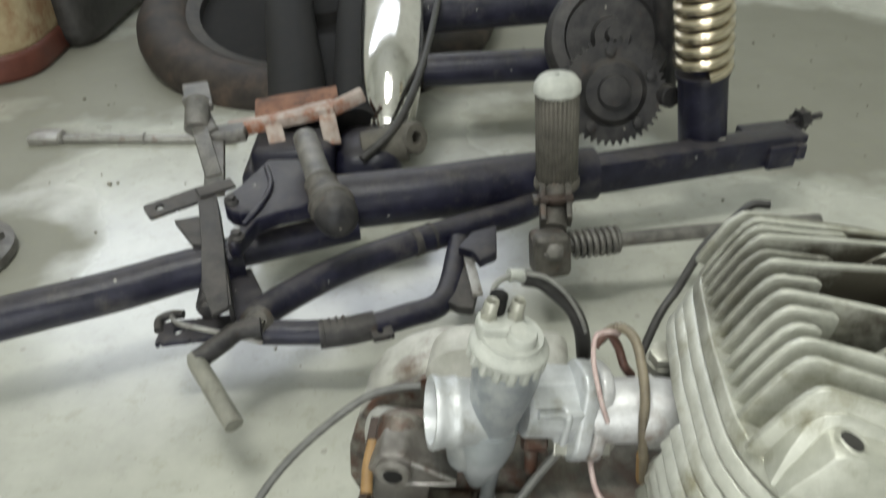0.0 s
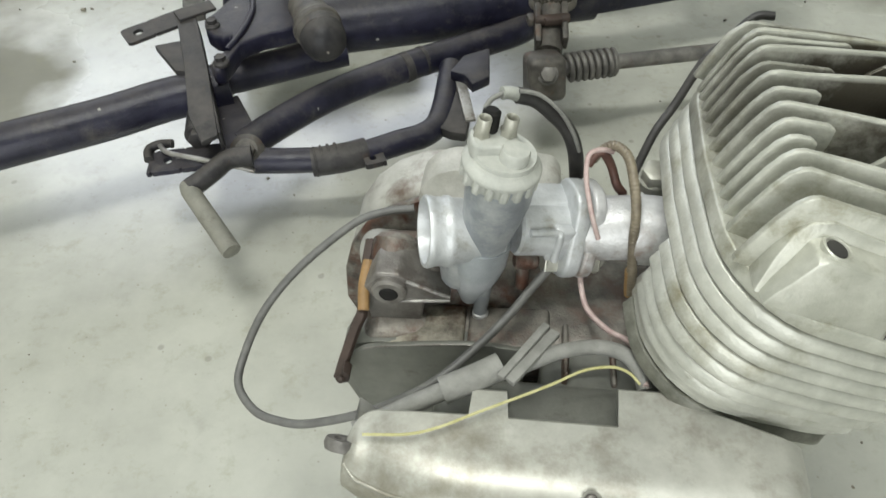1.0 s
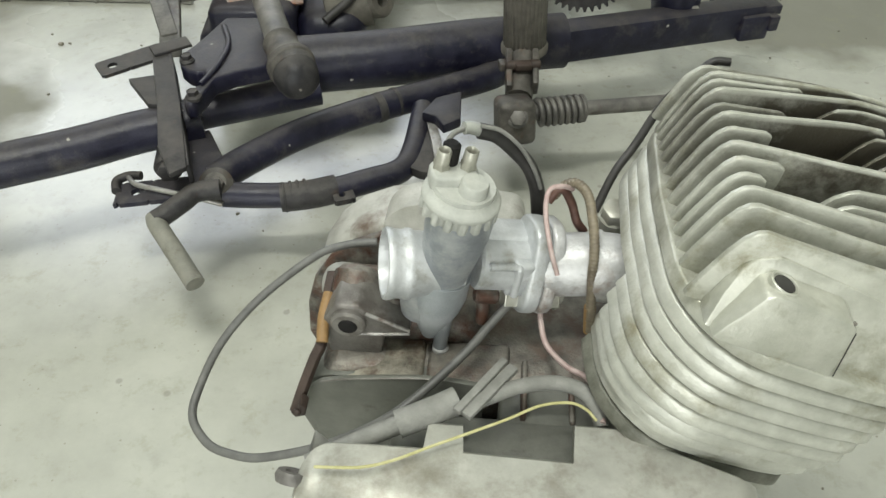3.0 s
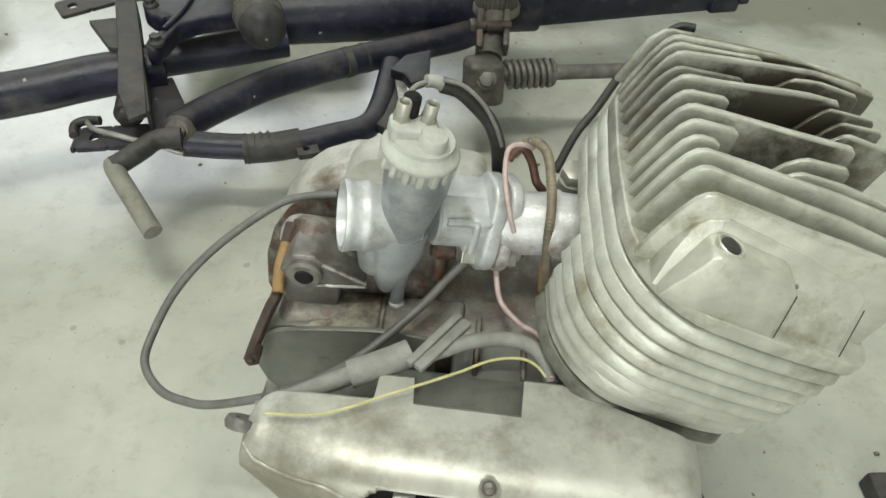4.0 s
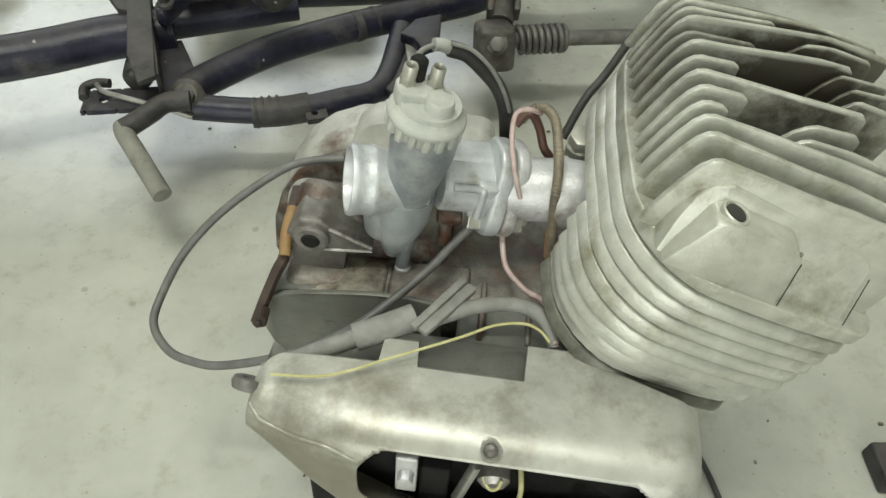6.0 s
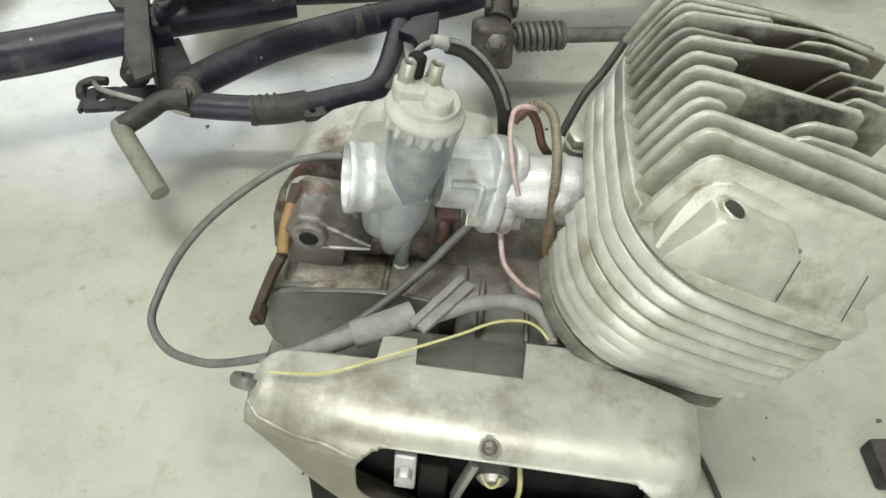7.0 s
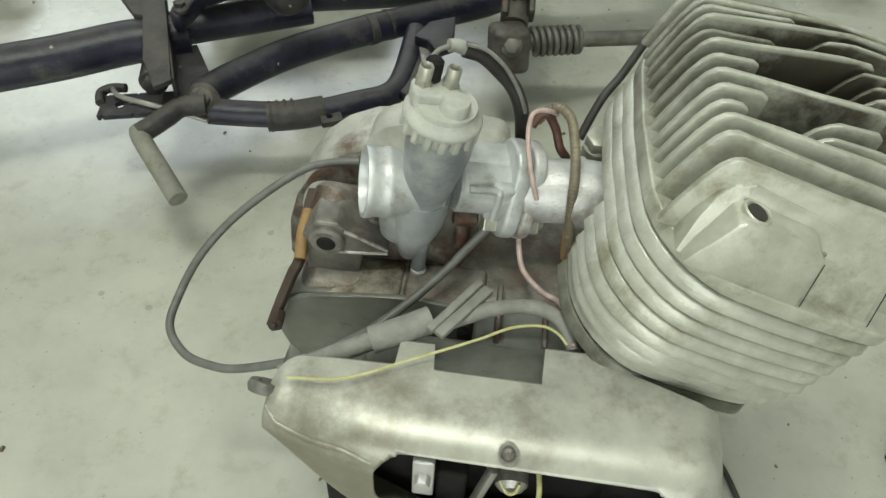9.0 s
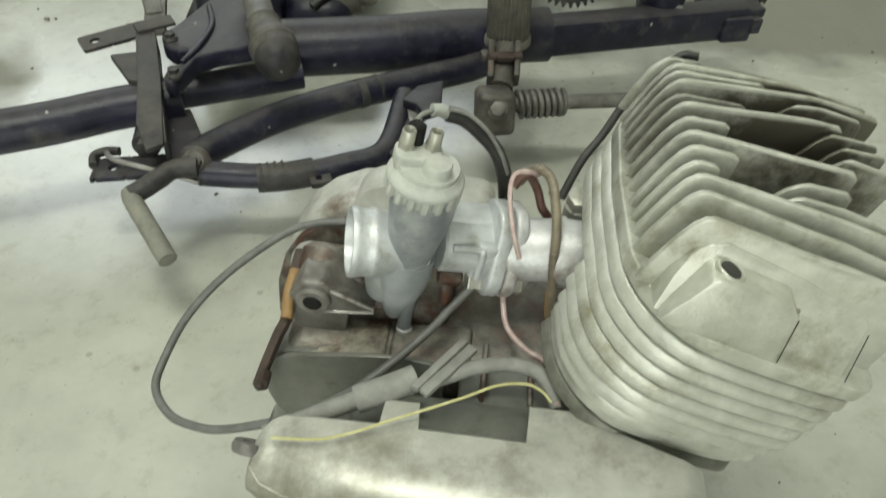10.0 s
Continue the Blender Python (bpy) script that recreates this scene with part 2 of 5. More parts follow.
    l.new(mask, dull.inputs[0])
    l.new(old, dull.inputs[2])
    l.new(dull.outputs[0], p.inputs["Roughness"])
    return m


FLOOR = floor_material()


def dusted(m, colour, most, scale=70):
    """Grey workshop dust that has settled on whatever faces up."""
    n, l = m.node_tree.nodes, m.node_tree.links
    p = n["Principled BSDF"]
    src, old = p.inputs["Base Color"].links[0].from_socket, p.inputs["Roughness"].links[0].from_socket
    geo, co = n.new("ShaderNodeNewGeometry"), n.new("ShaderNodeTexCoord")
    sep = n.new("ShaderNodeSeparateXYZ")
    l.new(geo.outputs["Normal"], sep.inputs[0])
    nz = n.new("ShaderNodeTexNoise")
    nz.inputs["Scale"].default_value, nz.inputs["Detail"].default_value, nz.inputs["Roughness"].default_value = scale, 7, 0.7
    l.new(co.outputs["Object"], nz.inputs["Vector"])
    add = n.new("ShaderNodeMath")
    add.operation = "MULTIPLY_ADD"
    add.inputs[1].default_value = 0.9
    l.new(nz.outputs["Fac"], add.inputs[0])
    l.new(sep.outputs["Z"], add.inputs[2])
    mr = n.new("ShaderNodeMapRange")
    mr.inputs["From Min"].default_value, mr.inputs["From Max"].default_value, mr.inputs["To Max"].default_value = 1.10, 1.62, most
    l.new(add.outputs[0], mr.inputs["Value"])
    mix = n.new("ShaderNodeMix")
    mix.data_type = "RGBA"
    l.new(mr.outputs[0], mix.inputs["Factor"])
    l.new(src, mix.inputs["A"])
    mix.inputs["B"].default_value = (*colour, 1)
    l.new(mix.outputs["Result"], p.inputs["Base Color"])
    dull = n.new("ShaderNodeMath")
    dull.operation = "MULTIPLY_ADD"
    dull.inputs[1].default_value = 0.35
    l.new(mr.outputs[0], dull.inputs[0])
    l.new(old, dull.inputs[2])
    l.new(dull.outputs[0], p.inputs["Roughness"])


dusted(BLACK, (0.105, 0.096, 0.085), 0.52, 60)
dusted(DUSTY, (0.130, 0.118, 0.105), 0.50, 45)
dusted(CASE, (0.30, 0.28, 0.24), 0.42, 75)


def stained_shaded_head():
    """Cast aluminium with oil stains round the plug well, and the shade between the ribs painted in."""
    m = surface("stained_and_shaded_head", (0.40, 0.405, 0.35), (0.56, 0.565, 0.50), 45, 0.38, 0.35, 0.25, ((0.19, 0.175, 0.10), 26, 0.52, 0.74))
    nt = m.node_tree
    n, l = nt.nodes, nt.links
    p = n["Principled BSDF"]
    src = p.inputs["Base Color"].links[0].from_socket
    co = n.new("ShaderNodeTexCoord")
    nz = n.new("ShaderNodeTexNoise")
    nz.inputs["Scale"].default_value, nz.inputs["Detail"].default_value, nz.inputs["Roughness"].default_value = 55, 6, 0.7
    l.new(co.outputs["Object"], nz.inputs["Vector"])
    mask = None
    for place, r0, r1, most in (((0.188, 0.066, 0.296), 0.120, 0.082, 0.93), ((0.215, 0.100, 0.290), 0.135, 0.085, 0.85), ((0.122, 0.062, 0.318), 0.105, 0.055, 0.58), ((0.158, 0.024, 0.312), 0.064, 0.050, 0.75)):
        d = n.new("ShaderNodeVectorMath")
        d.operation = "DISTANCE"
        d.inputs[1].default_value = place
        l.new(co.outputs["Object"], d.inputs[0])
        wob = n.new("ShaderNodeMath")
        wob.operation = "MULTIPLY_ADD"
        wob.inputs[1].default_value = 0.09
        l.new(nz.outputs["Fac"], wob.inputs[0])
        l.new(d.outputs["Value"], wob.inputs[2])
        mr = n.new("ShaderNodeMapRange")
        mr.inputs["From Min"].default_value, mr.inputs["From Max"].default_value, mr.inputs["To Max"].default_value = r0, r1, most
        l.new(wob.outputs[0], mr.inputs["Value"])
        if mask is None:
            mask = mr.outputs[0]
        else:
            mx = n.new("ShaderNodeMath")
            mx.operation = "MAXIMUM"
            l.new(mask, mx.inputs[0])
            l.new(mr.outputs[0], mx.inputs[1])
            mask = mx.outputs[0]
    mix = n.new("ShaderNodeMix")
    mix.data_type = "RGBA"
    # stain and painted shade keep to the valleys; the rib tops stay pale
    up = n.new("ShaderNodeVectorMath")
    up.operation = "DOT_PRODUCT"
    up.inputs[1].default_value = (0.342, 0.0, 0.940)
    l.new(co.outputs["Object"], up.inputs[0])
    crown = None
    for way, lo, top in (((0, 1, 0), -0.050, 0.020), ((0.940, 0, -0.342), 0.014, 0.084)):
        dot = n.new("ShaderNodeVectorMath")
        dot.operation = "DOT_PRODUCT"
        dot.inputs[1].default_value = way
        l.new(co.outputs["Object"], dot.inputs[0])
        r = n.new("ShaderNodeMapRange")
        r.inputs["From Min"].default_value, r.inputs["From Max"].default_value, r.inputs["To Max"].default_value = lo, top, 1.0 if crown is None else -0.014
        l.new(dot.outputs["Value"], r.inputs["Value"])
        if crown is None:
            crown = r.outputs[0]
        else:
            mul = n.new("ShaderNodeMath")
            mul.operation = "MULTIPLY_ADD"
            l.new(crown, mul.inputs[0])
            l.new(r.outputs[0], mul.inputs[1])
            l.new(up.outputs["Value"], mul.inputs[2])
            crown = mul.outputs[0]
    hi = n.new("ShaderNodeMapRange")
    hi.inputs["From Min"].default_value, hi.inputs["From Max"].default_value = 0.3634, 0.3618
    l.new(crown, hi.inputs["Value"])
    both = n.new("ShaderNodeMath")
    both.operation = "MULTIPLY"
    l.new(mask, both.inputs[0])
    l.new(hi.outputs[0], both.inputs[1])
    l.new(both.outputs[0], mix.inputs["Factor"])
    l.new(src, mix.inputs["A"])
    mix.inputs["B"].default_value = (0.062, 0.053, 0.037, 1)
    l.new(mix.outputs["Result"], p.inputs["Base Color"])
    return m


HEADM = stained_shaded_head()


def grimy_cover():
    """Brown road grime caked on the cover's nose, thinning out with ragged edges."""
    m = COVER
    n, l = m.node_tree.nodes, m.node_tree.links
    p = n["Principled BSDF"]
    src = p.inputs["Base Color"].links[0].from_socket
    co = n.new("ShaderNodeTexCoord")
    nz = n.new("ShaderNodeTexNoise")
    nz.inputs["Scale"].default_value, nz.inputs["Detail"].default_value, nz.inputs["Roughness"].default_value = 60, 7, 0.75
    l.new(co.outputs["Object"], nz.inputs["Vector"])
    colour = src
    for place, r0, r1, most in (((-0.030, -0.108, 0.135), 0.085, 0.055, 0.75), ((-0.012, -0.062, 0.200), 0.050, 0.020, 0.25), ((0.02, -0.112, 0.185), 0.065, 0.030, 0.22)):
        d = n.new("ShaderNodeVectorMath")
        d.operation = "DISTANCE"
        d.inputs[1].default_value = place
        l.new(co.outputs["Object"], d.inputs[0])
        wob = n.new("ShaderNodeMath")
        wob.operation = "MULTIPLY_ADD"
        wob.inputs[1].default_value = 0.06
        l.new(nz.outputs["Fac"], wob.inputs[0])
        l.new(d.outputs["Value"], wob.inputs[2])
        mr = n.new("ShaderNodeMapRange")
        mr.inputs["From Min"].default_value, mr.inputs["From Max"].default_value, mr.inputs["To Max"].default_value = r0 + 0.02, r1 + 0.02, most
        l.new(wob.outputs[0], mr.inputs["Value"])
        mix = n.new("ShaderNodeMix")
        mix.data_type = "RGBA"
        l.new(mr.outputs[0], mix.inputs["Factor"])
        l.new(colour, mix.inputs["A"])
        mix.inputs["B"].default_value = (0.17, 0.155, 0.105, 1)
        colour = mix.outputs["Result"]
    l.new(colour, p.inputs["Base Color"])


grimy_cover()


# ---- mesh helpers ----
def lathe(prof, seg=32, m=None):
    """A turned body round z from (radius, z) pairs."""
    bm = bmesh.new()
    rings = []
    for r, z in prof:
        if r < 1e-6:
            rings.append([bm.verts.new((0, 0, z))])
        else:
            rings.append([bm.verts.new((r * math.cos(2 * math.pi * i / seg), r * math.sin(2 * math.pi * i / seg), z)) for i in range(seg)])
    for a, b in zip(rings, rings[1:]):
        for i in range(seg):
            j = (i + 1) % seg
            if len(a) == 1 and len(b) == 1:
                continue
            if len(a) == 1:
                bm.faces.new((a[0], b[i], b[j]))
            elif len(b) == 1:
                bm.faces.new((a[i], a[j], b[0]))
            else:
                bm.faces.new((a[i], a[j], b[j], b[i]))
    bmesh.ops.recalc_face_normals(bm, faces=bm.faces)
    if m is not None:
        bm.transform(m)
    return bm


def axis(p, q):
    """The pose whose z runs from p towards q."""
    p, q = Vector(p), Vector(q)
    return Matrix.Translation(p) @ (q - p).to_track_quat("Z", "Y").to_matrix().to_4x4()


def rod(p, q, r, seg=24, bev=0.0015, r2=None):
    """A solid round bar with softened ends."""
    h = (Vector(q) - Vector(p)).length
    r2 = r if r2 is None else r2
    b = min(bev, r * 0.4, r2 * 0.4)
    return lathe([(0, 0), (r - b, 0), (r, b), (r2, h - b), (r2 - b, h), (0, h)], seg, axis(p, q))


def smooth_path(pts, res=8):
    pts = [Vector(p) for p in pts]
    if len(pts) < 3:
        return pts
    ext = [2 * pts[0] - pts[1], *pts, 2 * pts[-1] - pts[-2]]
    out = []
    for i in range(1, len(ext) - 2):
        a, b, c, d = ext[i - 1:i + 3]
        for k in range(res):
            t = k / res
            out.append(0.5 * (2 * b + (c - a) * t + (2 * a - 5 * b + 4 * c - d) * t * t + (3 * b - a - 3 * c + d) * t ** 3))
    out.append(pts[-1])
    return out


def tube(pts, r, seg=12, res=8, r_end=None, section=None):
    """A round bar along a smooth path; section: own (x, y) outline in place of a circle."""
    path = smooth_path(pts, res)
    bm = bmesh.new()
    nrm = None
    rings = []
    for i, p in enumerate(path):
        t = (path[min(i + 1, len(path) - 1)] - path[max(i - 1, 0)]).normalized()
        if nrm is None:
            nrm = t.orthogonal().normalized() if section is None else (Vector((0, 0, 1)) - t * t.z).normalized()
        nrm = (nrm - t * nrm.dot(t)).normalized()
        bi = t.cross(nrm)
        rr = r if r_end is None else r + (r_end - r) * i / (len(path) - 1)
        if section is None:
            sec = [(rr * math.cos(2 * math.pi * k / seg), rr * math.sin(2 * math.pi * k / seg)) for k in range(seg)]
        else:
            sec = section
        rings.append([bm.verts.new(p + nrm * a + bi * b) for a, b in sec])
    for a, b in zip(rings, rings[1:]):
        for k in range(len(a)):
            j = (k + 1) % len(a)
            bm.faces.new((a[k], a[j], b[j], b[k]))
    bm.faces.new(list(reversed(rings[0])))
    bm.faces.new(rings[-1])
    bmesh.ops.recalc_face_normals(bm, faces=bm.faces)
    return bm


def ribbed(pts, r, pitch=0.0022, seg=14):
    """A flexible hose along a smooth path, wound in close rings."""
    path = smooth_path(pts, 24)
    bm, far, nrm, rings = bmesh.new(), 0.0, None, []
    for i, p in enumerate(path):
        far += (p - path[i - 1]).length if i else 0.0
        t = (path[min(i + 1, len(path) - 1)] - path[max(i - 1, 0)]).normalized()
        nrm = t.orthogonal().normalized() if nrm is None else (nrm - t * nrm.dot(t)).normalized()
        bi, rr = t.cross(nrm), r * (1 + 0.07 * math.sin(2 * math.pi * far / pitch))
        rings.append([bm.verts.new(p + nrm * rr * math.cos(2 * math.pi * k / seg) + bi * rr * math.sin(2 * math.pi * k / seg)) for k in range(seg)])
    for a, b in zip(rings, rings[1:]):
        for k in range(seg):
            bm.faces.new((a[k], a[(k + 1) % seg], b[(k + 1) % seg], b[k]))
    bm.faces.new(list(reversed(rings[0])))
    bm.faces.new(rings[-1])
    bmesh.ops.recalc_face_normals(bm, faces=bm.faces)
    return bm


def bevelled(bm, width, seg=2, angle=25):
    if width > 0:
        es = [e for e in bm.edges if len(e.link_faces) == 2 and e.calc_face_angle() > radians(angle)]
        bmesh.ops.bevel(bm, geom=es, offset=width, segments=seg, affect="EDGES", profile=0.5, clamp_overlap=True)
    return bm


def plate(outline, z0, z1, m=None, bev=0.001, seg=2):
    """An outline (x, y) made solid from z0 to z1."""
    bm = bmesh.new()
    lo = [bm.verts.new((x, y, z0)) for x, y in outline]
    hi = [bm.verts.new((x, y, z1)) for x, y in outline]
    bm.faces.new(list(reversed(lo)))
    bm.faces.new(hi)
    for i in range(len(lo)):
        j = (i + 1) % len(lo)
        bm.faces.new((lo[i], lo[j], hi[j], hi[i]))
    bmesh.ops.recalc_face_normals(bm, faces=bm.faces)
    bevelled(bm, bev, seg)
    if m is not None:
        bm.transform(m)
    return bm


def block(x0, x1, y0, y1, z0, z1, bev=0.003, seg=3, m=None):
    return plate([(x0, y0), (x1, y0), (x1, y1), (x0, y1)], z0, z1, m, bev, seg)


def bar(p, q, w, t, bev=0.0015, up=(0, 0, 1)):
    """A flat bar from p to q, w wide and t thick, its broad side facing up."""
    p, q, up = Vector(p), Vector(q), Vector(up)
    d = (q - p).normalized()
    s = d.cross(up).normalized()
    n = s.cross(d)
    m = Matrix.Translation(p) @ Matrix((d, s, n)).transposed().to_4x4()
    return block(0, (q - p).length, -w / 2, w / 2, -t / 2, t / 2, bev, 2, m)


def holed_bar(p, q, w, t, at, r, bev=0.001, up=(0, 0, 1)):
    """A flat bar with a round bolt hole through it, at metres along from p."""
    p, q, up = Vector(p), Vector(q), Vector(up)
    d = (q - p).normalized()
    s = d.cross(up).normalized()
    n = s.cross(d)
    m = Matrix.Translation(p) @ Matrix((d, s, n)).transposed().to_4x4()
    h, k = w / 2, 32
    bm = bmesh.new()
    rings = []
    for i in range(k):
        a = 2 * math.pi * (i + 0.5) / k
        c, e = math.cos(a), math.sin(a)
        f = h / max(abs(c), abs(e))
        rings.append([bm.verts.new((at + x, y, z)) for x, y, z in ((r * c, r * e, t / 2), (f * c, f * e, t / 2), (f * c, f * e, -t / 2), (r * c, r * e, -t / 2))])
    for i in range(k):
        a, b = rings[i], rings[(i + 1) % k]
        for j in range(4):
            bm.faces.new((a[j], a[(j + 1) % 4], b[(j + 1) % 4], b[j]))
    bmesh.ops.recalc_face_normals(bm, faces=bm.faces)
    bm.transform(m)
    length = (q - p).length
    rest = [bm]
    if at - h > 0.002:
        rest.append(block(0, at - h * 0.98, -h, h, -t / 2, t / 2, 0, 1, m))
    if length - at - h > 0.002:
        rest.append(block(at + h * 0.98, length, -h, h, -t / 2, t / 2, 0, 1, m))
    return join(*rest)


def hexnut(p, q, r, hole=0.0):
    h = (Vector(q) - Vector(p)).length
    return bevelled(lathe([(0, 0), (r, 0), (r, h), (0, h)], 6, axis(p, q)), r * 0.12, 2)


def coil(p, q, r, wire, turns, seg=10):
    """A coil spring from p to q."""
    m, h, n = axis(p, q), (Vector(q) - Vector(p)).length, int(turns * 20)
    pts = [m @ Vector((r * math.cos(2 * math.pi * turns * i / n), r * math.sin(2 * math.pi * turns * i / n), h * i / n)) for i in range(n + 1)]
    return tube(pts, wire, seg, 1)


def join(*bms):
    out = bmesh.new()
    for b in bms:
        me = bpy.data.meshes.new("tmp")
        b.to_mesh(me)
        b.free()
        out.from_mesh(me)
        bpy.data.meshes.remove(me)
    return out


def rounded(x0, x1, y0, y1, radii, steps=8):
    """A rectangle with its own radius at (x0,y0), (x1,y0), (x1,y1), (x0,y1)."""
    out = []
    for (cx, cy, sx, sy, a0), r in zip(((x0, y0, 1, 1, 180), (x1, y0, -1, 1, 270), (x1, y1, -1, -1, 0), (x0, y1, 1, -1, 90)), radii):
        for k in range(steps + 1):
            a = radians(a0 + 90 * k / steps)
            out.append((cx + sx * r + r * math.cos(a), cy + sy * r + r * math.sin(a)))
    return out


def part(name, bm, material, parent=None, label="", smooth=40, own=False):
    """One mesh object under a thing. Points are in the top thing's own space, unless own is set: then in the world's."""
    me = bpy.data.meshes.new(name)
    if own and parent is not None:
        bm.transform(full(parent).inverted())
    bm.to_mesh(me)
    bm.free()
    me.materials.append(material)
    for poly in me.polygons:
        poly.use_smooth = True
    me.set_sharp_from_angle(angle=radians(smooth))
    ob = new(name, me)
    if parent is not None:
        ob.parent = parent
    if label:
        ob["label"] = label
    return ob


def full(ob):
    m = ob.matrix_basis.copy()
    while ob.parent is not None:
        ob = ob.parent
        m = ob.matrix_basis @ m
    return m


def thing(name, m, label, category, group=""):
    ob = new(name)
    ob.empty_display_size = 0.02
    ob.matrix_basis = m
    return tagged(ob, label, category, group)


# ---- the room ----
def room():
    f = part("floor", block(-3.2, 3.2, -3.2, 2.3, -0.15, 0, 0), FLOOR)
    tagged(f, "worn cream-grey painted concrete floor with oil stains, far part coloured darker for dim light", "floor", kind="structure")
    north = join(*[block(x0, x1, 2.3, 2.5, z0, z1, 0) for x0, x1, z0, z1 in ((-3.2, -1.6, 0, 2.5), (0.3, 3.2, 0, 2.5), (-1.6, 0.3, 0, 0.86), (-1.6, 0.3, 1.72, 2.5))])
    tagged(part("wall_north", north, WALL), "plain grey plastered garage wall with a window opening", "wall", kind="structure")
    # the opening is unseen, added to let the front fill in
    south = join(*[block(x0, x1, -3.4, -3.2, z0, 2.5, 0) for x0, x1, z0 in ((-3.2, -1.9, 0), (0.7, 3.2, 0), (-1.9, 0.7, 2.15))])
    tagged(part("wall_south", south, WALL), "plain grey plastered garage wall with an added opening for the fill light", "wall", kind="structure")
    for name, c in (("wall_east", (3.2, 3.4, -3.4, 2.5, 0, 2.5)), ("wall_west", (-3.4, -3.2, -3.4, 2.5, 0, 2.5))):
        tagged(part(name, block(*c, 0), WALL), "plain grey plastered garage wall", "wall", kind="structure")
    tagged(part("ceiling", block(-3.4, 3.4, -3.4, 2.5, 2.5, 2.6, 0), WALL), "plain grey plastered ceiling", "ceiling", kind="structure")


room()


# ---- the engine ----
engine = thing("engine", pose(0.05, 0.25, 0, 0, 0, -8), "dirty two-stroke moped engine with finned cylinder, standing on floor", "engine")
UPRIGHT = Matrix(((1, 0, 0, 0), (0, 0, -1, 0), (0, 1, 0, 0), (0, 0, 0, 1)))  # an outline drawn in side view
CYL = pose(0, 0, 0, 0, 20, 0)  # the cylinder leans forward


def fin_outline(inset=0.0, notch=0.0):
    """Outline of one cooling fin, across (x) and along (y) the cylinder; notch: how far its rear is cut back beside the intake."""
    ring = rounded(0.003 + inset, 0.128 - inset, -0.054 + inset, 0.120 - inset, (0.044, 0.010, 0.010, 0.044), 8)
    fine = []
    for (ax, ay), (bx, by) in zip(ring, ring[1:] + ring[:1]):
        n = max(1, int(math.hypot(bx - ax, by - ay) / 0.006))
        fine += [(ax + (bx - ax) * k / n, ay + (by - ay) * k / n) for k in range(n)]
    pts = []
    for x, y in fine:
        k = max(0.0, 1 - abs(y - 0.033) / 0.085)
        x -= 0.004 * k * (1 if x < 0.06 else 0)
        if notch and x < 0.06 and y > 0.016:
            x = max(x, 0.003 + notch * min(1.0, (y - 0.016) / 0.012))
        if y < 0 and x > 0.06:
            y += 0.0042 * ((x - 0.06) / 0.06) ** 2
        pts.append((x, y))
    return pts


def fin_body(inset, notch, z0, z1):
    """One cooling fin, its edge drawn in towards the top so the rim shows bright to the camera."""
    bm = plate(fin_outline(inset, notch), z0, z1, None, 0.0011, 2)
    for v in bm.verts:
        f = (v.co.z - z0) / (z1 - z0)
        d = Vector((v.co.x - 0.066, v.co.y - 0.033, 0)).normalized()
        v.co -= d * 0.0021 * f * f
        v.co += d * 0.00025 * math.sin(v.co.x * 210 + z0 * 900) * math.sin(v.co.y * 170)
    bm.transform(CYL)
    return bm


def build_cylinder():
    barrel = part("cylinder", lathe([(0, 0.185), (0.034, 0.185), (0.034, 0.30), (0, 0.30)], 40, CYL @ pose(0.066, 0.033, 0)), CAST, engine, "sand-cast aluminium cylinder barrel with thin fins")
    part("fin_root", plate(fin_outline(0.0058, 0.040), 0.238, 0.314, CYL, 0.001), CAST, barrel)
    n = 8
    for i in range(n):
        a = 0.2335 + 0.0098 * i
        inset = (0.0070, 0.0035, 0.001)[i] if i < 3 else 0.0
        part("fin", fin_body(inset, 0.034 if i < 5 else 0.0, a, a + 0.0080), CAST, barrel)
    part("fin", fin_body(0.0060, 0.034, 0.2240, 0.2318), DARKCAST, barrel, "lowest fin, in a darker olive tone")
    part("intake_port", join(rod((0.085, 0.050, 0.232), (0.132, 0.046, 0.232), 0.0200, 32, 0.003),
                             block(0.096, 0.122, 0.022, 0.036, 0.196, 0.226, 0.005)), PALE, barrel, "pale chalky intake port")
    part("casting_ear", plate([(0.088, 0.203), (0.108, 0.196), (0.122, 0.222), (0.114, 0.226), (0.103, 0.217), (0.094, 0.217)], -0.034, -0.020, UPRIGHT, 0.003), CAST, barrel)
    lug = join(rod((0.100, 0.086, 0.215), (0.100, 0.082, 0.243), 0.009, 20), hexnut((0.100, 0.082, 0.241), (0.100, 0.0805, 0.250), 0.0085))
    part("stud_nut", lug, GUIDE, barrel, "dull steel stud nut at the barrel's foot")


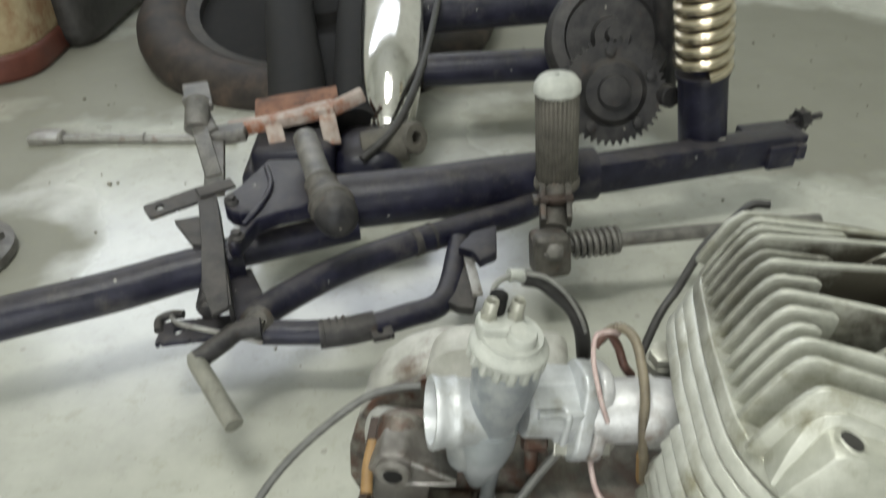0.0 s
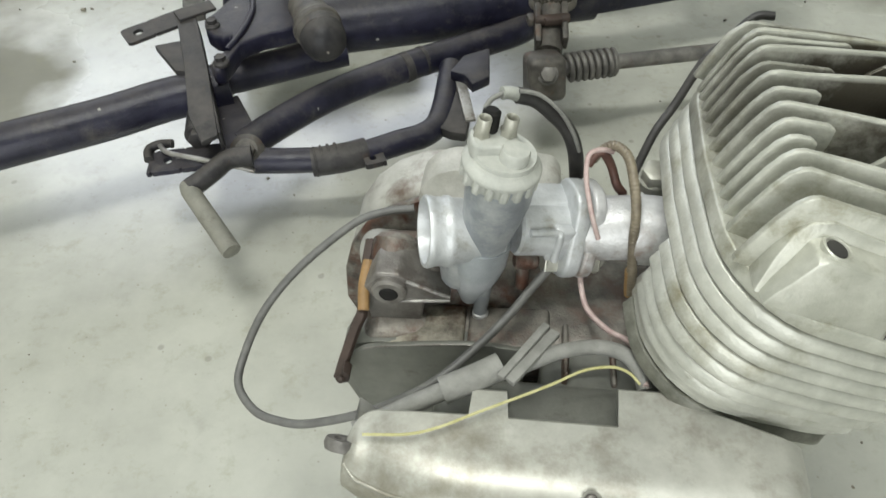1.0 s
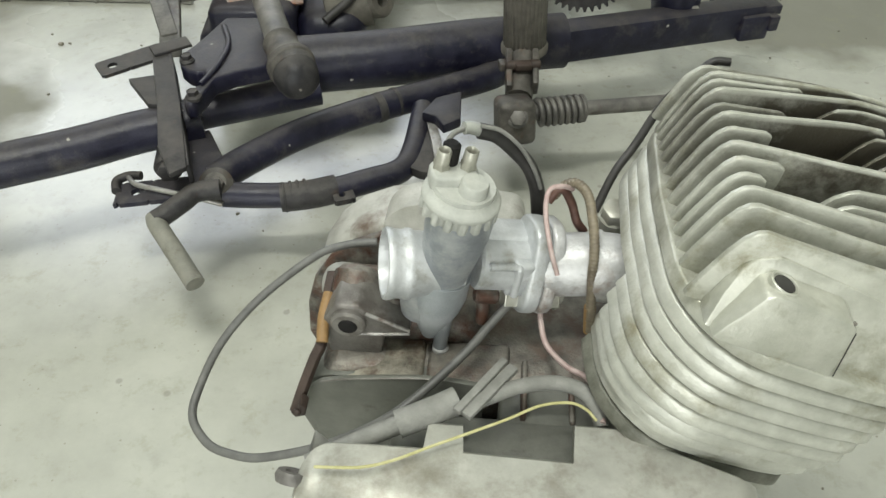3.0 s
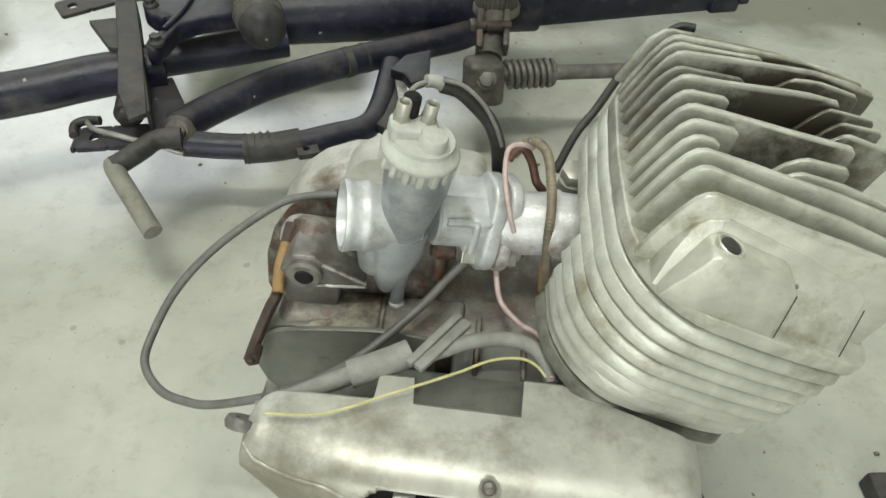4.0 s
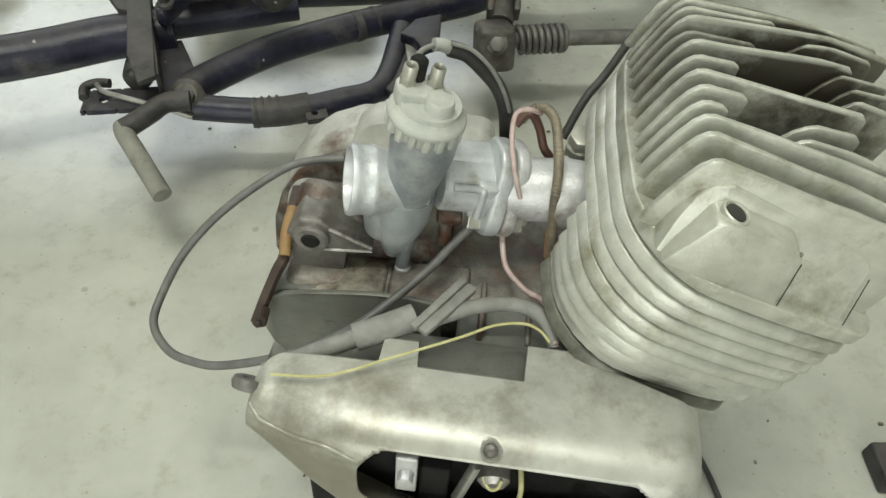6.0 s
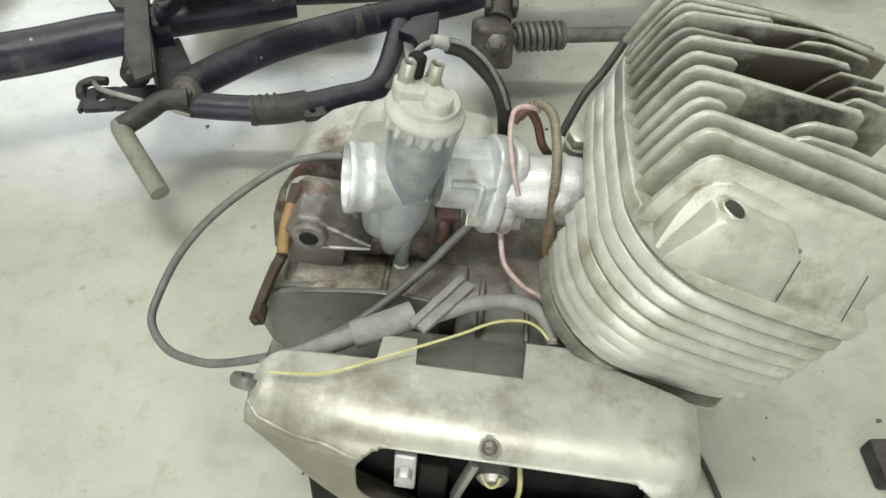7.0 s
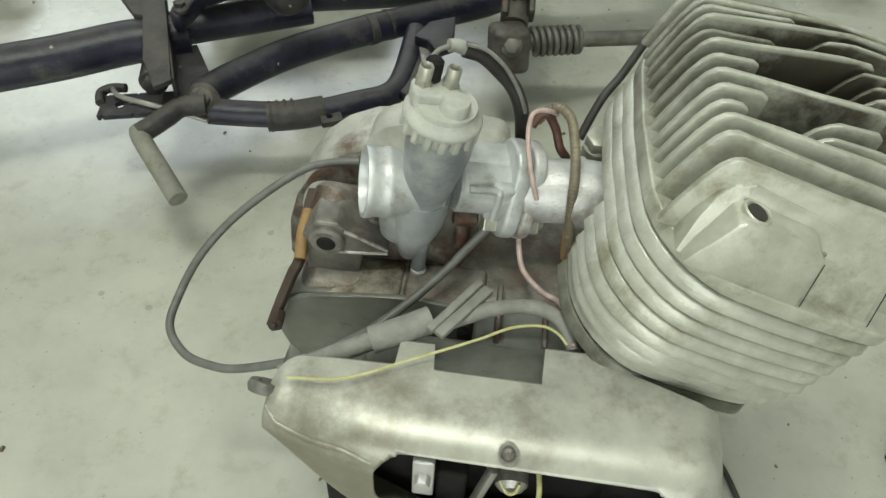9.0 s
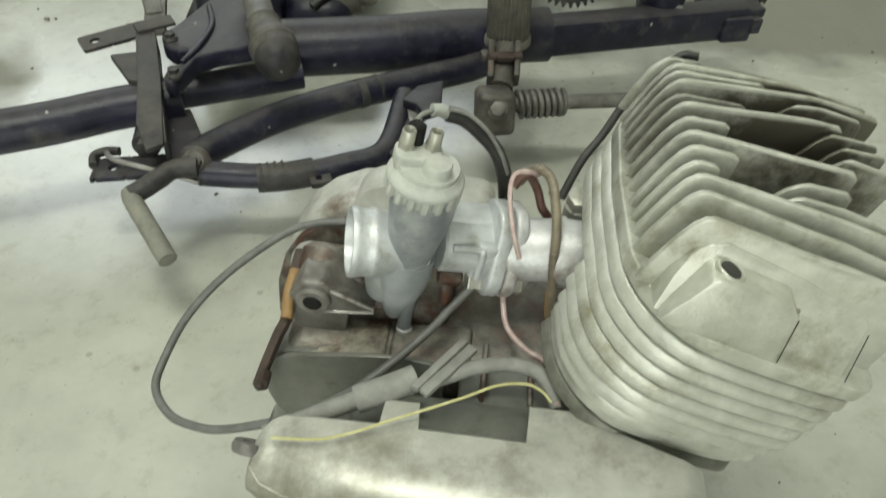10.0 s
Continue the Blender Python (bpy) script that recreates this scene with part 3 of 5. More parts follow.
def rib_body(y0, y1, u0, u1, h):
    """A head rib from u0 to u1 across the head; y0 and y1: its place at the rear and at the front end, as the ribs fan out a little."""
    def top(u):
        y = y0 + (y1 - y0) * (u - 0.012) / 0.108
        return h + 0.014 * min(1.0, max(0.0, (u - 0.014) / 0.07)) * min(1.0, max(0.2, (y + 0.05) / 0.07))
    if u0 < 0.01:
        prof = [(0.0022, 0.3205), (0.0028, 0.333), (0.0045, 0.349), (0.0065, h - 0.0065), (0.0092, h - 0.0020), (0.0128, h)]
    else:
        prof = [(u0 - 0.006, 0.3205), (u0 - 0.004, top(u0) - 0.016), (u0, top(u0) - 0.006), (u0 + 0.0035, top(u0) - 0.0015), (u0 + 0.007, top(u0 + 0.007))]
    a = prof[-1][0]
    prof += [(a + (u1 - 0.006 - a) * k / 5, top(a + (u1 - 0.006 - a) * k / 5)) for k in range(1, 6)]
    prof += [(u1 - 0.002, top(u1) - 0.0025), (u1, top(u1) - 0.010), (u1 + 0.003, 0.3205)]
    bm = plate(prof, -0.0015, 0.0015, None, 0.0010)
    for v in bm.verts:
        v.co.z *= 1 + 0.45 * (h - v.co.y) / 0.044
        v.co.z -= y0 + (y1 - y0) * (v.co.x - 0.012) / 0.108 + 0.0005 * math.sin(v.co.x * 90 + y0 * 400)
    bm.transform(CYL @ UPRIGHT)
    return bm


def build_head():
    plate_bm = plate(fin_outline(0.0), 0.3122, 0.3215, CYL, 0.0014, 3)
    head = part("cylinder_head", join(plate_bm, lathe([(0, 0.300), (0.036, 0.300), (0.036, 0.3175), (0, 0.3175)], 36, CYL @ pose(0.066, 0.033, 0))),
                HEADM, engine, "light alloy cylinder head with tall ribs, olive stains and painted valley shade")
    side = CYL @ UPRIGHT
    # rear and front place, rear and front end, height
    rows = [(0.1010, 0.1040, 0.004, 0.112, 0.3600), (0.0885, 0.0985, 0.004, 0.124, 0.3645), (0.0812, 0.0975, 0.004, 0.060, 0.3640), (0.0735, 0.0935, 0.004, 0.130, 0.3645),
            (0.0630, 0.0760, 0.004, 0.048, 0.3615), (0.0525, 0.0700, 0.004, 0.097, 0.3645), (0.0410, 0.0465, 0.004, 0.034, 0.3640),
            (0.0290, 0.0245, 0.004, 0.093, 0.3645), (0.0170, 0.0195, 0.004, 0.034, 0.3645), (0.0070, 0.0085, 0.004, 0.024, 0.3640), (-0.0030, -0.0085, 0.004, 0.124, 0.3645),
            (-0.0150, -0.0235, 0.004, 0.124, 0.3645), (-0.0315, -0.0330, 0.004, 0.122, 0.3645),
            (0.0720, 0.0960, 0.0600, 0.122, 0.3640), (0.0620, 0.0860, 0.0645, 0.116, 0.3635), (0.0300, 0.0680, 0.0790, 0.121, 0.3630), (0.0220, 0.0580, 0.0850, 0.122, 0.3635),
            (0.0280, 0.0410, 0.0840, 0.123, 0.3640), (0.0120, 0.0125, 0.0570, 0.088, 0.3630), (0.0030, 0.0000, 0.0530, 0.118, 0.3630)]
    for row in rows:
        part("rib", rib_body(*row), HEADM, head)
    # stepped front wall and the ledge with its stud hole
    step = plate([(0.0100, 0.3205), (0.0108, 0.3361), (0.0130, 0.3472), (0.0167, 0.3530), (0.0242, 0.3572), (0.0320, 0.3566), (0.0632, 0.3549), (0.0990, 0.3500), (0.1040, 0.3465), (0.1075, 0.3205)], 0.0318, 0.0345, None, 0.0008)
    for v in step.verts:
        if v.co.z > 0.0332:
            v.co.z += max(0.0, 0.350 - v.co.y) * 0.42
    step.transform(side)
    part("front_wall", step, HEADM, head)
    ledge = plate([(0.0120, 0.3205), (0.0140, 0.3290), (0.0168, 0.3360), (0.0200, 0.3475), (0.0240, 0.3500), (0.0290, 0.3503), (0.0590, 0.3497), (0.0632, 0.3470), (0.0700, 0.3205)], 0.0345, 0.0497, None, 0.0014)
    for v in ledge.verts:
        if v.co.z > 0.045:
            v.co.z += max(0.0, 0.349 - v.co.y) * 0.12
    ledge.transform(side)
    part("ledge", ledge, HEADM, head)
    part("stud_hole", lathe([(0.0050, -0.002), (0.0068, -0.002), (0.0066, 0.0004), (0.0060, 0.0009), (0.0054, 0.0006), (0.0050, -0.0008), (0.0050, -0.002)], 28, CYL @ pose(0.0285, -0.0408, 0.3503)), HEADM, head)
    # a dark plug paints the shade down the stud hole
    part("hole_depth", rod(CYL @ Vector((0.0285, -0.0408, 0.345)), CYL @ Vector((0.0285, -0.0408, 0.3507)), 0.0046, 28, 0.0001), HOSE, head, "dark plug for the shade in the stud hole")
    part("pit", rod(CYL @ Vector((0.0600, -0.0478, 0.345)), CYL @ Vector((0.0605, -0.0482, 0.3497)), 0.0010, 12, 0.0002), CASE, head, "small dark casting pit")
    # thin dark bars draw the shade at the ends of the steps
    for a, b in (((0.0636, -0.0496, 0.3455), (0.0706, -0.0528, 0.3222)), ((0.1045, -0.0392, 0.3440), (0.1080, -0.0490, 0.3222))):
        part("step_shade_line", tube([CYL @ Vector(a), CYL @ Vector(b)], 0.00028, 8), HOSE, head, "dark line drawn for the shade at a step")
    # near-black well, its colour standing for the shade of a deep hollow
    part("plug_well", lathe([(0, 0.3216), (0.012, 0.3216), (0.012, 0.334), (0.009, 0.3345), (0.009, 0.326), (0, 0.326)], 28, CYL @ pose(0.070, 0.040, 0)), DUSTY, head, "spark plug well, coloured dark for the shade in it")


def build_crankcase():
    body = join(block(-0.070, 0.125, 0.006, 0.092, 0.0, 0.172, 0.012, 4),
                block(0.06, 0.165, -0.012, 0.086, 0.0, 0.150, 0.014, 4),
                block(0.085, 0.158, -0.012, 0.078, 0.120, 0.205, 0.010, 3, CYL @ pose(-0.035, 0, 0.010)))
    case = part("crankcase", body, CASE, engine, "greasy brown-black crankcase castings")
    side = [(-0.060, 0.03), (-0.076, 0.095), (-0.083, 0.120), (-0.0855, 0.136), (-0.0825, 0.150), (-0.0765, 0.161), (-0.068, 0.166), (-0.058, 0.1680), (0.034, 0.174), (0.034, 0.03)]
    part("case_wall", plate(side, -0.030, -0.006, UPRIGHT, 0.002, 2), DRUM, case, "grey side wall of the crankcase")
    face = [(-0.060, 0.03), (-0.0735, 0.118), (-0.0770, 0.140), (-0.0760, 0.153), (-0.0725, 0.1625), (-0.0660, 0.1685), (-0.0550, 0.1720), (-0.0350, 0.1755), (-0.0100, 0.1790), (0.0080, 0.1795), (0.030, 0.176), (0.034, 0.03)]
    drum = part("gearbox_drum", plate(face, -0.0035, 0.000, UPRIGHT, 0.0010, 2), DRUM, engine, "dark grey flat-faced gearbox housing")
    part("drum_edge", tube([(x, 0.0002, z - 0.0003) for x, z in face[5:10]], 0.0006, 8), BOSS, drum, "thin paler line along the edge")
    part("dusty_shelf", plate([(-0.070, 0.140), (-0.066, 0.1650), (-0.020, 0.1740), (-0.006, 0.1750), (-0.003, 0.140)], -0.034, -0.0025, UPRIGHT, 0.003, 3), SHELF, case, "dusty beige casting shoulder")
    part("oily_shelf", plate([(-0.004, 0.140), (-0.004, 0.1740), (0.045, 0.1760), (0.045, 0.140)], -0.034, -0.0025, UPRIGHT, 0.003, 3), CASE, case, "oily brown casting shoulder")
    # rear boss with its mounting hole and gusset
    boss = join(plate([(-0.064, 0.16), (-0.066, 0.200), (-0.058, 0.2125), (-0.044, 0.2125), (-0.036, 0.206), (-0.015, 0.196), (-0.015, 0.192), (-0.030, 0.190), (-0.034, 0.16)], -0.050, -0.022, UPRIGHT, 0.0035, 3),
                rod((-0.0505, 0.0175, 0.200), (-0.0505, 0.036, 0.200), 0.0105, 28))
    part("mount_boss", boss, BOSS, case, "worn metal mounting boss with a gusset")
    part("gusset_edge", tube([(-0.040, 0.0215, 0.2078), (-0.028, 0.0215, 0.2018), (-0.0150, 0.0215, 0.1955)], 0.0011, 8), EDGE, case, "bright worn gusset edge")
    part("gusset_edge", tube([(-0.054, 0.0215, 0.1895), (-0.034, 0.0215, 0.1905), (-0.015, 0.0215, 0.1930)], 0.0011, 8), EDGE, case, "bright worn gusset edge")
    # a black plug paints the shade in the hole
    part("mount_hole", rod((-0.0505, 0.0165, 0.200), (-0.0505, 0.022, 0.200), 0.0062), VOID, case, "black plug for the shade in a bolt hole")
    part("lump", join(rod((-0.052, 0.040, 0.196), (-0.050, 0.058, 0.208), 0.014, 24, 0.004), rod((-0.030, 0.040, 0.19), (-0.028, 0.062, 0.205), 0.012, 24, 0.004), block(-0.068, 0.03, 0.034, 0.085, 0.15, 0.190, 0.010)), CASE, case)
    ear = join(plate([(-0.0800, 0.153), (-0.0730, 0.156), (-0.0712, 0.164), (-0.0752, 0.168)], 0.008, 0.0165, UPRIGHT, 0.001, 2), rod((-0.0775, -0.0185, 0.160), (-0.0775, -0.016, 0.160), 0.003))
    part("ear", ear, RIMM, case)
    rim = tube([(-0.0800, -0.014, 0.156), (-0.0760, -0.004, 0.167), (-0.0705, 0.008, 0.180), (-0.067, 0.016, 0.187), (-0.068, 0.040, 0.196), (-0.068, 0.060, 0.200)], 0.0032, 10, 8, None, [(0.0006, -0.0030), (0.0014, -0.0024), (0.0014, 0.0024), (0.0006, 0.0030), (-0.0030, 0.0030), (-0.0030, -0.0030)])
    part("case_rim", rim, RIMM, case, "rusty brown crankcase joint rim")
    part("rubber_tab", tube([(-0.0655, 0.013, 0.1895), (-0.0665, 0.026, 0.197), (-0.0655, 0.040, 0.2025)], 0.0036, 10), OCHRE, engine, "ochre rubber tab at the crankcase edge")
    dome = [(-0.070, 0.01), (-0.100, 0.10), (-0.0975, 0.132), (-0.090, 0.158), (-0.078, 0.178), (-0.062, 0.193), (-0.042, 0.203), (0.00, 0.208), (0.05, 0.203), (0.06, 0.01)]
    part("clutch_cover", plate(dome, -0.150, -0.100, UPRIGHT, 0.010, 4), STAINED, engine, "pale oxidised clutch cover")
    part("clutch_flange", plate([(x * 1.006, z + 0.0005) for x, z in dome], -0.0985, -0.092, UPRIGHT, 0.002, 2), CASE, engine, "rusty joint face of the clutch cover")
    part("cover_hump", join(rod((-0.012, 0.080, 0.203), (-0.010, 0.125, 0.206), 0.030, 36, 0.012), block(-0.080, -0.045, 0.062, 0.090, 0.14, 0.186, 0.012, 4)), STAINED, engine, "pale rounded hump of the clutch cover")
    for x, h in ((0.052, 0.180), (0.080, 0.172), (0.108, 0.164)):
        part("casting_rib", block(x, x + 0.0035, -0.016, 0.020, 0.13, h, 0.0015), CASE, case)
    for x0, x1, y0, y1 in ((-0.05, -0.02, 0.01, 0.09), (0.12, 0.16, 0.0, 0.08)):
        part("foot", block(x0, x1, y0, y1, 0, 0.03, 0.004), CASE, case)


def build_cover():
    """Left-hand engine cover: a hollow rounded shell with a tab, a shoulder and a cut-out."""
    nx, xs = 190, (-0.0605, 0.1675)
    bm = bmesh.new()
    grid = []
    hem = ((-0.0610, 0.1780), (-0.0575, 0.1765), (-0.052, 0.1725), (-0.0434, 0.1650), (-0.0256, 0.1470), (-0.0050, 0.1285), (0.02, 0.108), (0.06, 0.085), (0.17, 0.03))
    for i in range(nx + 1):
        f = i / nx
        x = xs[0] + (xs[1] - xs[0]) * f
        e = math.sin(min(1.0, f / 0.30) * math.pi / 2)
        q = min(1.0, f / 0.07)
        back = -0.0545 - 0.003 * f - 0.024 * (1 - math.sqrt(1 - (1 - q) ** 2))
        lip = back
        if 0.002 < x < 0.0215:
            lip = -0.040
        elif 0.0785 < x < 0.100:
            lip = -0.0345
        elif 0.100 <= x < 0.162:
            lip = -0.0335 - 0.024 * ((x - 0.100) / 0.062) ** 0.9
        front = -0.090 - 0.0145 * e - 0.004 * f + (0.008 * ((f - 0.92) / 0.08) ** 2 if f > 0.92 else 0)
        top = 0.1995 - 0.004 * (1 - e) + 0.001 * f - (0.006 * ((f - 0.95) / 0.05) ** 2 if f > 0.95 else 0)
        q = min(1.0, f / 0.035)
        top -= 0.007 * (1 - math.sqrt(1 - (1 - q) ** 2))
        r = min(0.0250, (back - front) * 0.62)
        prof = [(lip, top - 0.006), (lip - 0.001, top - 0.001), (lip - 0.0025, top + 0.0003), (back - 0.003, top + 0.0003)]
        for k in range(13):
            a = radians(78 * k / 12)
            prof.append((front + r - r * math.sin(a), top - 0.0006 * k / 12 - r * (1 - math.cos(a)) * 0.62))
        z = prof[-1][1]
        prof += [(front - 0.0006, z - 0.002), (front - 0.0010, z - 0.004), (front - 0.0012, z - 0.0058), (front - 0.0012, z - 0.0094)]
        prof += [(front - 0.0012 - 0.0006 * k / 20, z - 0.0105 - 0.0445 * k / 20) for k in range(21)]
        prof += [(front + 0.010, 0.05), (front + 0.03, 0.028)]
        low = next(za + (zb - za) * (x - xa) / (xb - xa) for (xa, za), (xb, zb) in zip(hem, hem[1:]) if xa <= x <= xb)
        grid.append([bm.verts.new((x, y + max(0.0, low - zz) * 0.15, max(zz, low - 0.02 * (low - zz)))) for y, zz in prof])
    seat = Vector((0.0635, -0.0980, 0.1985))

    def window(co):
        """Distance to the rim of the cut-out in the front wall, with the way to it; below nought inside."""
        cx, cz, hx, hz, r = 0.0735, 0.1660, 0.0745, 0.0270, 0.019
        dx, dz = co.x - cx, co.z - cz
        ax, az = abs(dx) - (hx - r), abs(dz) - (hz - r)
        if ax > 0 and az > 0:
            d = math.hypot(ax, az)
            return d - r, Vector((math.copysign(ax / d, dx), 0, math.copysign(az / d, dz)))
        return (ax - r, Vector((math.copysign(1, dx), 0, 0))) if ax > az else (az - r, Vector((0, 0, math.copysign(1, dz))))

    def screw_hole(co):
        v = co - seat
        return v.length - 0.0046, v.normalized() if v.length > 0 else Vector((1, 0, 0))
    for i in range(nx):
        for k in range(len(grid[0]) - 1):
            vs = (grid[i][k], grid[i + 1][k], grid[i + 1][k + 1], grid[i][k + 1])
            c = (vs[0].co + vs[2].co) / 2
            if (c.y < -0.088 and window(c)[0] < 0 and k > 12) or screw_hole(c)[0] < 0:
                continue
            bm.faces.new(vs)
    for row in grid[1:-1]:
        for k, v in enumerate(row):
            if v.link_faces and any(len(ed.link_faces) == 1 for ed in v.link_edges) and 3 < k < len(row) - 2:
                for rim, reach in ((window, 0.0022), (screw_hole, 0.0016)):
                    d, way = rim(v.co)
                    if abs(d) < reach and (rim is screw_hole or k > 12):
                        v.co -= way * d
    bmesh.ops.delete(bm, geom=[v for v in bm.verts if not v.link_faces], context="VERTS")
    bm.faces.new(grid[0])
    bm.faces.new(list(reversed(grid[-1])))
    bmesh.ops.remove_doubles(bm, verts=bm.verts, dist=0.0002)
    bmesh.ops.recalc_face_normals(bm, faces=bm.faces)
    cover = part("side_cover", bm, COVER, engine, "smooth light alloy side cover with a dull sheen and grime")
    sol = cover.modifiers.new("thickness", "SOLIDIFY")
    sol.thickness, sol.offset, sol.thickness_clamp = 0.0026, -1, 1.0
    part("back_wall", join(block(-0.020, 0.160, -0.066, -0.014, 0.02, 0.170, 0.006), block(0.040, 0.150, -0.040, 0.010, 0.10, 0.1692, 0.003)), DRUM, cover, "oily olive-grey wall of the generator housing")
    part("hinge_eye", lathe([(0.0040, -0.003), (0.0080, -0.003), (0.009, 0), (0.0080, 0.003), (0.0040, 0.003), (0.0040, -0.003)], 20, axis((-0.0625, -0.074, 0.190), (-0.060, -0.062, 0.200))), RODM, cover, "rusty hinge eye")
    out = Vector((0, -0.47, 0.88))
    a, b = seat - out * 0.0036, seat
    part("screw_seat", lathe([(0.0, 0.0002), (0.0034, 0.0002), (0.0038, 0.0016), (0.0046, 0.0031), (0.0052, 0.0037), (0.0054, 0.0032), (0.0050, 0.0004), (0.0, -0.0004)], 28, axis(a, b)), COVER, cover, "countersunk screw recess")
    part("screw", join(lathe([(0, 0.0002), (0.0033, 0.0002), (0.0034, 0.0009), (0.0026, 0.0015), (0, 0.0017)], 20, axis(a, b)), bar(b - out * 0.0019 - Vector((0.0028, 0, 0)), b - out * 0.0019 + Vector((0.0028, 0, 0)), 0.0008, 0.0006, 0.0001)), BOSS, cover, "dull cover screw in its recess")
    part("bead", tube([(-0.0590, -0.0845, 0.1900), (-0.0535, -0.0905, 0.1880), (-0.0500, -0.0920, 0.1868), (-0.0430, -0.0946, 0.1861), (-0.0345, -0.0975, 0.1863), (-0.0260, -0.0997, 0.1873), (-0.0175, -0.1015, 0.1879), (-0.0095, -0.1035, 0.1869), (-0.0020, -0.1049, 0.1844)], 0.0013, 10), COVER, cover, "raised bead along the nose of the cover")
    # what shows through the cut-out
    # black block added to paint the shade inside the cover
    part("coil_housing", block(-0.035, 0.155, -0.086, -0.067, 0.03, 0.168, 0.004), VOID, cover, "generator housing, black for the shade inside the cover")
    part("contact_bracket", join(block(0.018, 0.029, -0.1025, -0.0985, 0.150, 0.186, 0.001), hexnut((0.0235, -0.1015, 0.172), (0.0235, -0.108, 0.172), 0.0042)), PALE, cover, "pale metal tab with a nut")
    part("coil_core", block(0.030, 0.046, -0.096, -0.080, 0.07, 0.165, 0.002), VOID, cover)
    part("strut", bar((0.058, -0.098, 0.182), (0.050, -0.100, 0.140), 0.006, 0.004, 0.001), STEEL, cover)
    part("condenser", rod((0.0675, -0.072, 0.168), (0.0685, -0.1005, 0.164), 0.0085, 28, 0.003), STEEL, cover, "round dull metal condenser")
    part("coil_wire", tube([(0.080, -0.090, 0.178), (0.082, -0.101, 0.170), (0.083, -0.100, 0.15), (0.082, -0.095, 0.12)], 0.0014), YELLOW, cover)
    part("coil_wire", tube([(0.062, -0.098, 0.170), (0.066, -0.102, 0.165), (0.070, -0.103, 0.168), (0.072, -0.100, 0.172)], 0.0009), YELLOW, cover)
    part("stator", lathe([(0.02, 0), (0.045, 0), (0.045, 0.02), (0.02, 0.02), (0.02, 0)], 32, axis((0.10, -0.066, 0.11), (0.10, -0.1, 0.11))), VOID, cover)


def build_carburettor():
    ax = Vector((0.94, 0.25, -0.21)).normalized()
    up = Vector((-0.29, -0.04, -1.0))
    up = -(up - ax * ax.dot(up)).normalized()
    place = Matrix.Translation((0.0130, 0.0400, 0.2410)) @ Matrix((ax, up.cross(ax), up)).transposed().to_4x4()

    def at(*p):
        return place @ Vector((p[0] - 0.035 * p[2], p[1], p[2]))

    def turned(prof, p, q, seg=36):
        return lathe(prof, seg, axis(at(*p), at(*q)))
    body = join(turned([(0.0, -0.046), (0.0060, -0.044), (0.0076, -0.036), (0.0094, -0.024), (0.0132, -0.004), (0.0160, 0.014), (0.0176, 0.028), (0.0176, 0.047), (0, 0.047)], (-0.0095, -0.006, 0), (-0.0105, -0.006, 1), 44),
                turned([(0, 0), (0.010, 0.0), (0.0130, 0.010), (0.0135, 0.030), (0, 0.030)], (-0.018, -0.002, -0.044), (-0.016, -0.002, 0)))
    carb = part("carburettor", body, ZINCB, engine, "bluish-grey die-cast carburettor with a dusty cap")
    part("float_bowl", turned([(0, 0), (0.0050, 0.0), (0.0072, 0.005), (0.0108, 0.014), (0.0148, 0.026), (0.0168, 0.036), (0.0166, 0.052), (0, 0.052)], (-0.0085, -0.0055, -0.060), (-0.0105, -0.003, 0), 40), ZINCP, carb, "pale bluish float bowl")
    mouth = turned([(0.0178, 0.000), (0.0198, 0.000), (0.0204, 0.0015), (0.0200, 0.004), (0.0193, 0.006), (0.0193, 0.010), (0.0200, 0.0115), (0.0200, 0.0140), (0.0188, 0.016), (0.0180, 0.030), (0.0150, 0.044),
                    (0.012, 0.044), (0.0135, 0.022), (0.0178, 0.000)], (-0.0432, 0, -0.0075), (0.02, 0, -0.0050), 48)
    part("intake_mouth", mouth, ZINC, carb, "bright turned intake mouth")
    part("bore", rod(at(-0.0235, 0, -0.007), at(-0.0125, 0, -0.006), 0.0137), VOID, carb)
    part("stem_tip", rod(at(-0.0014, -0.0117, -0.064), at(-0.0009, -0.0121, -0.079), 0.0050, 20, 0.002, 0.0044), PALE, carb, "pale dusty tip")
    part("stem", rod(at(-0.004, -0.010, -0.036), at(-0.001, -0.012, -0.077), 0.0048, 20, 0.003, 0.0040), ZINCB, carb)
    outlet = join(rod(at(0.008, 0, -0.003), at(0.043, 0, -0.003), 0.0158, 32), block(0.006, 0.040, 0.002, 0.020, -0.004, 0.0145, 0.003, 3, place),
                  tube([at(0.012, -0.0140, 0.0075), at(0.027, -0.0140, 0.0075), at(0.0295, -0.0152, 0.0050), at(0.0300, -0.0168, -0.012)], 0.0022, 12), block(0.0255, 0.040, -0.0150, 0.0, -0.016, 0.010, 0.003, 3, place))
    part("outlet", outlet, ZINC, carb)
    fl = rounded(-0.0285, 0.0285, -0.0175, 0.0175, (0.014, 0.014, 0.014, 0.014), 6)
    fm = axis(at(0.0395, 0, -0.003), at(0.06, 0, -0.003)) @ pose(0, 0, 0, 0, 0, 72)
    part("flange", plate(fl, -0.0035, 0.0062, fm, 0.0022, 3), ZINC, carb)
    part("flange", plate(fl, 0.0066, 0.0145, fm, 0.0022, 3), PALE, carb)
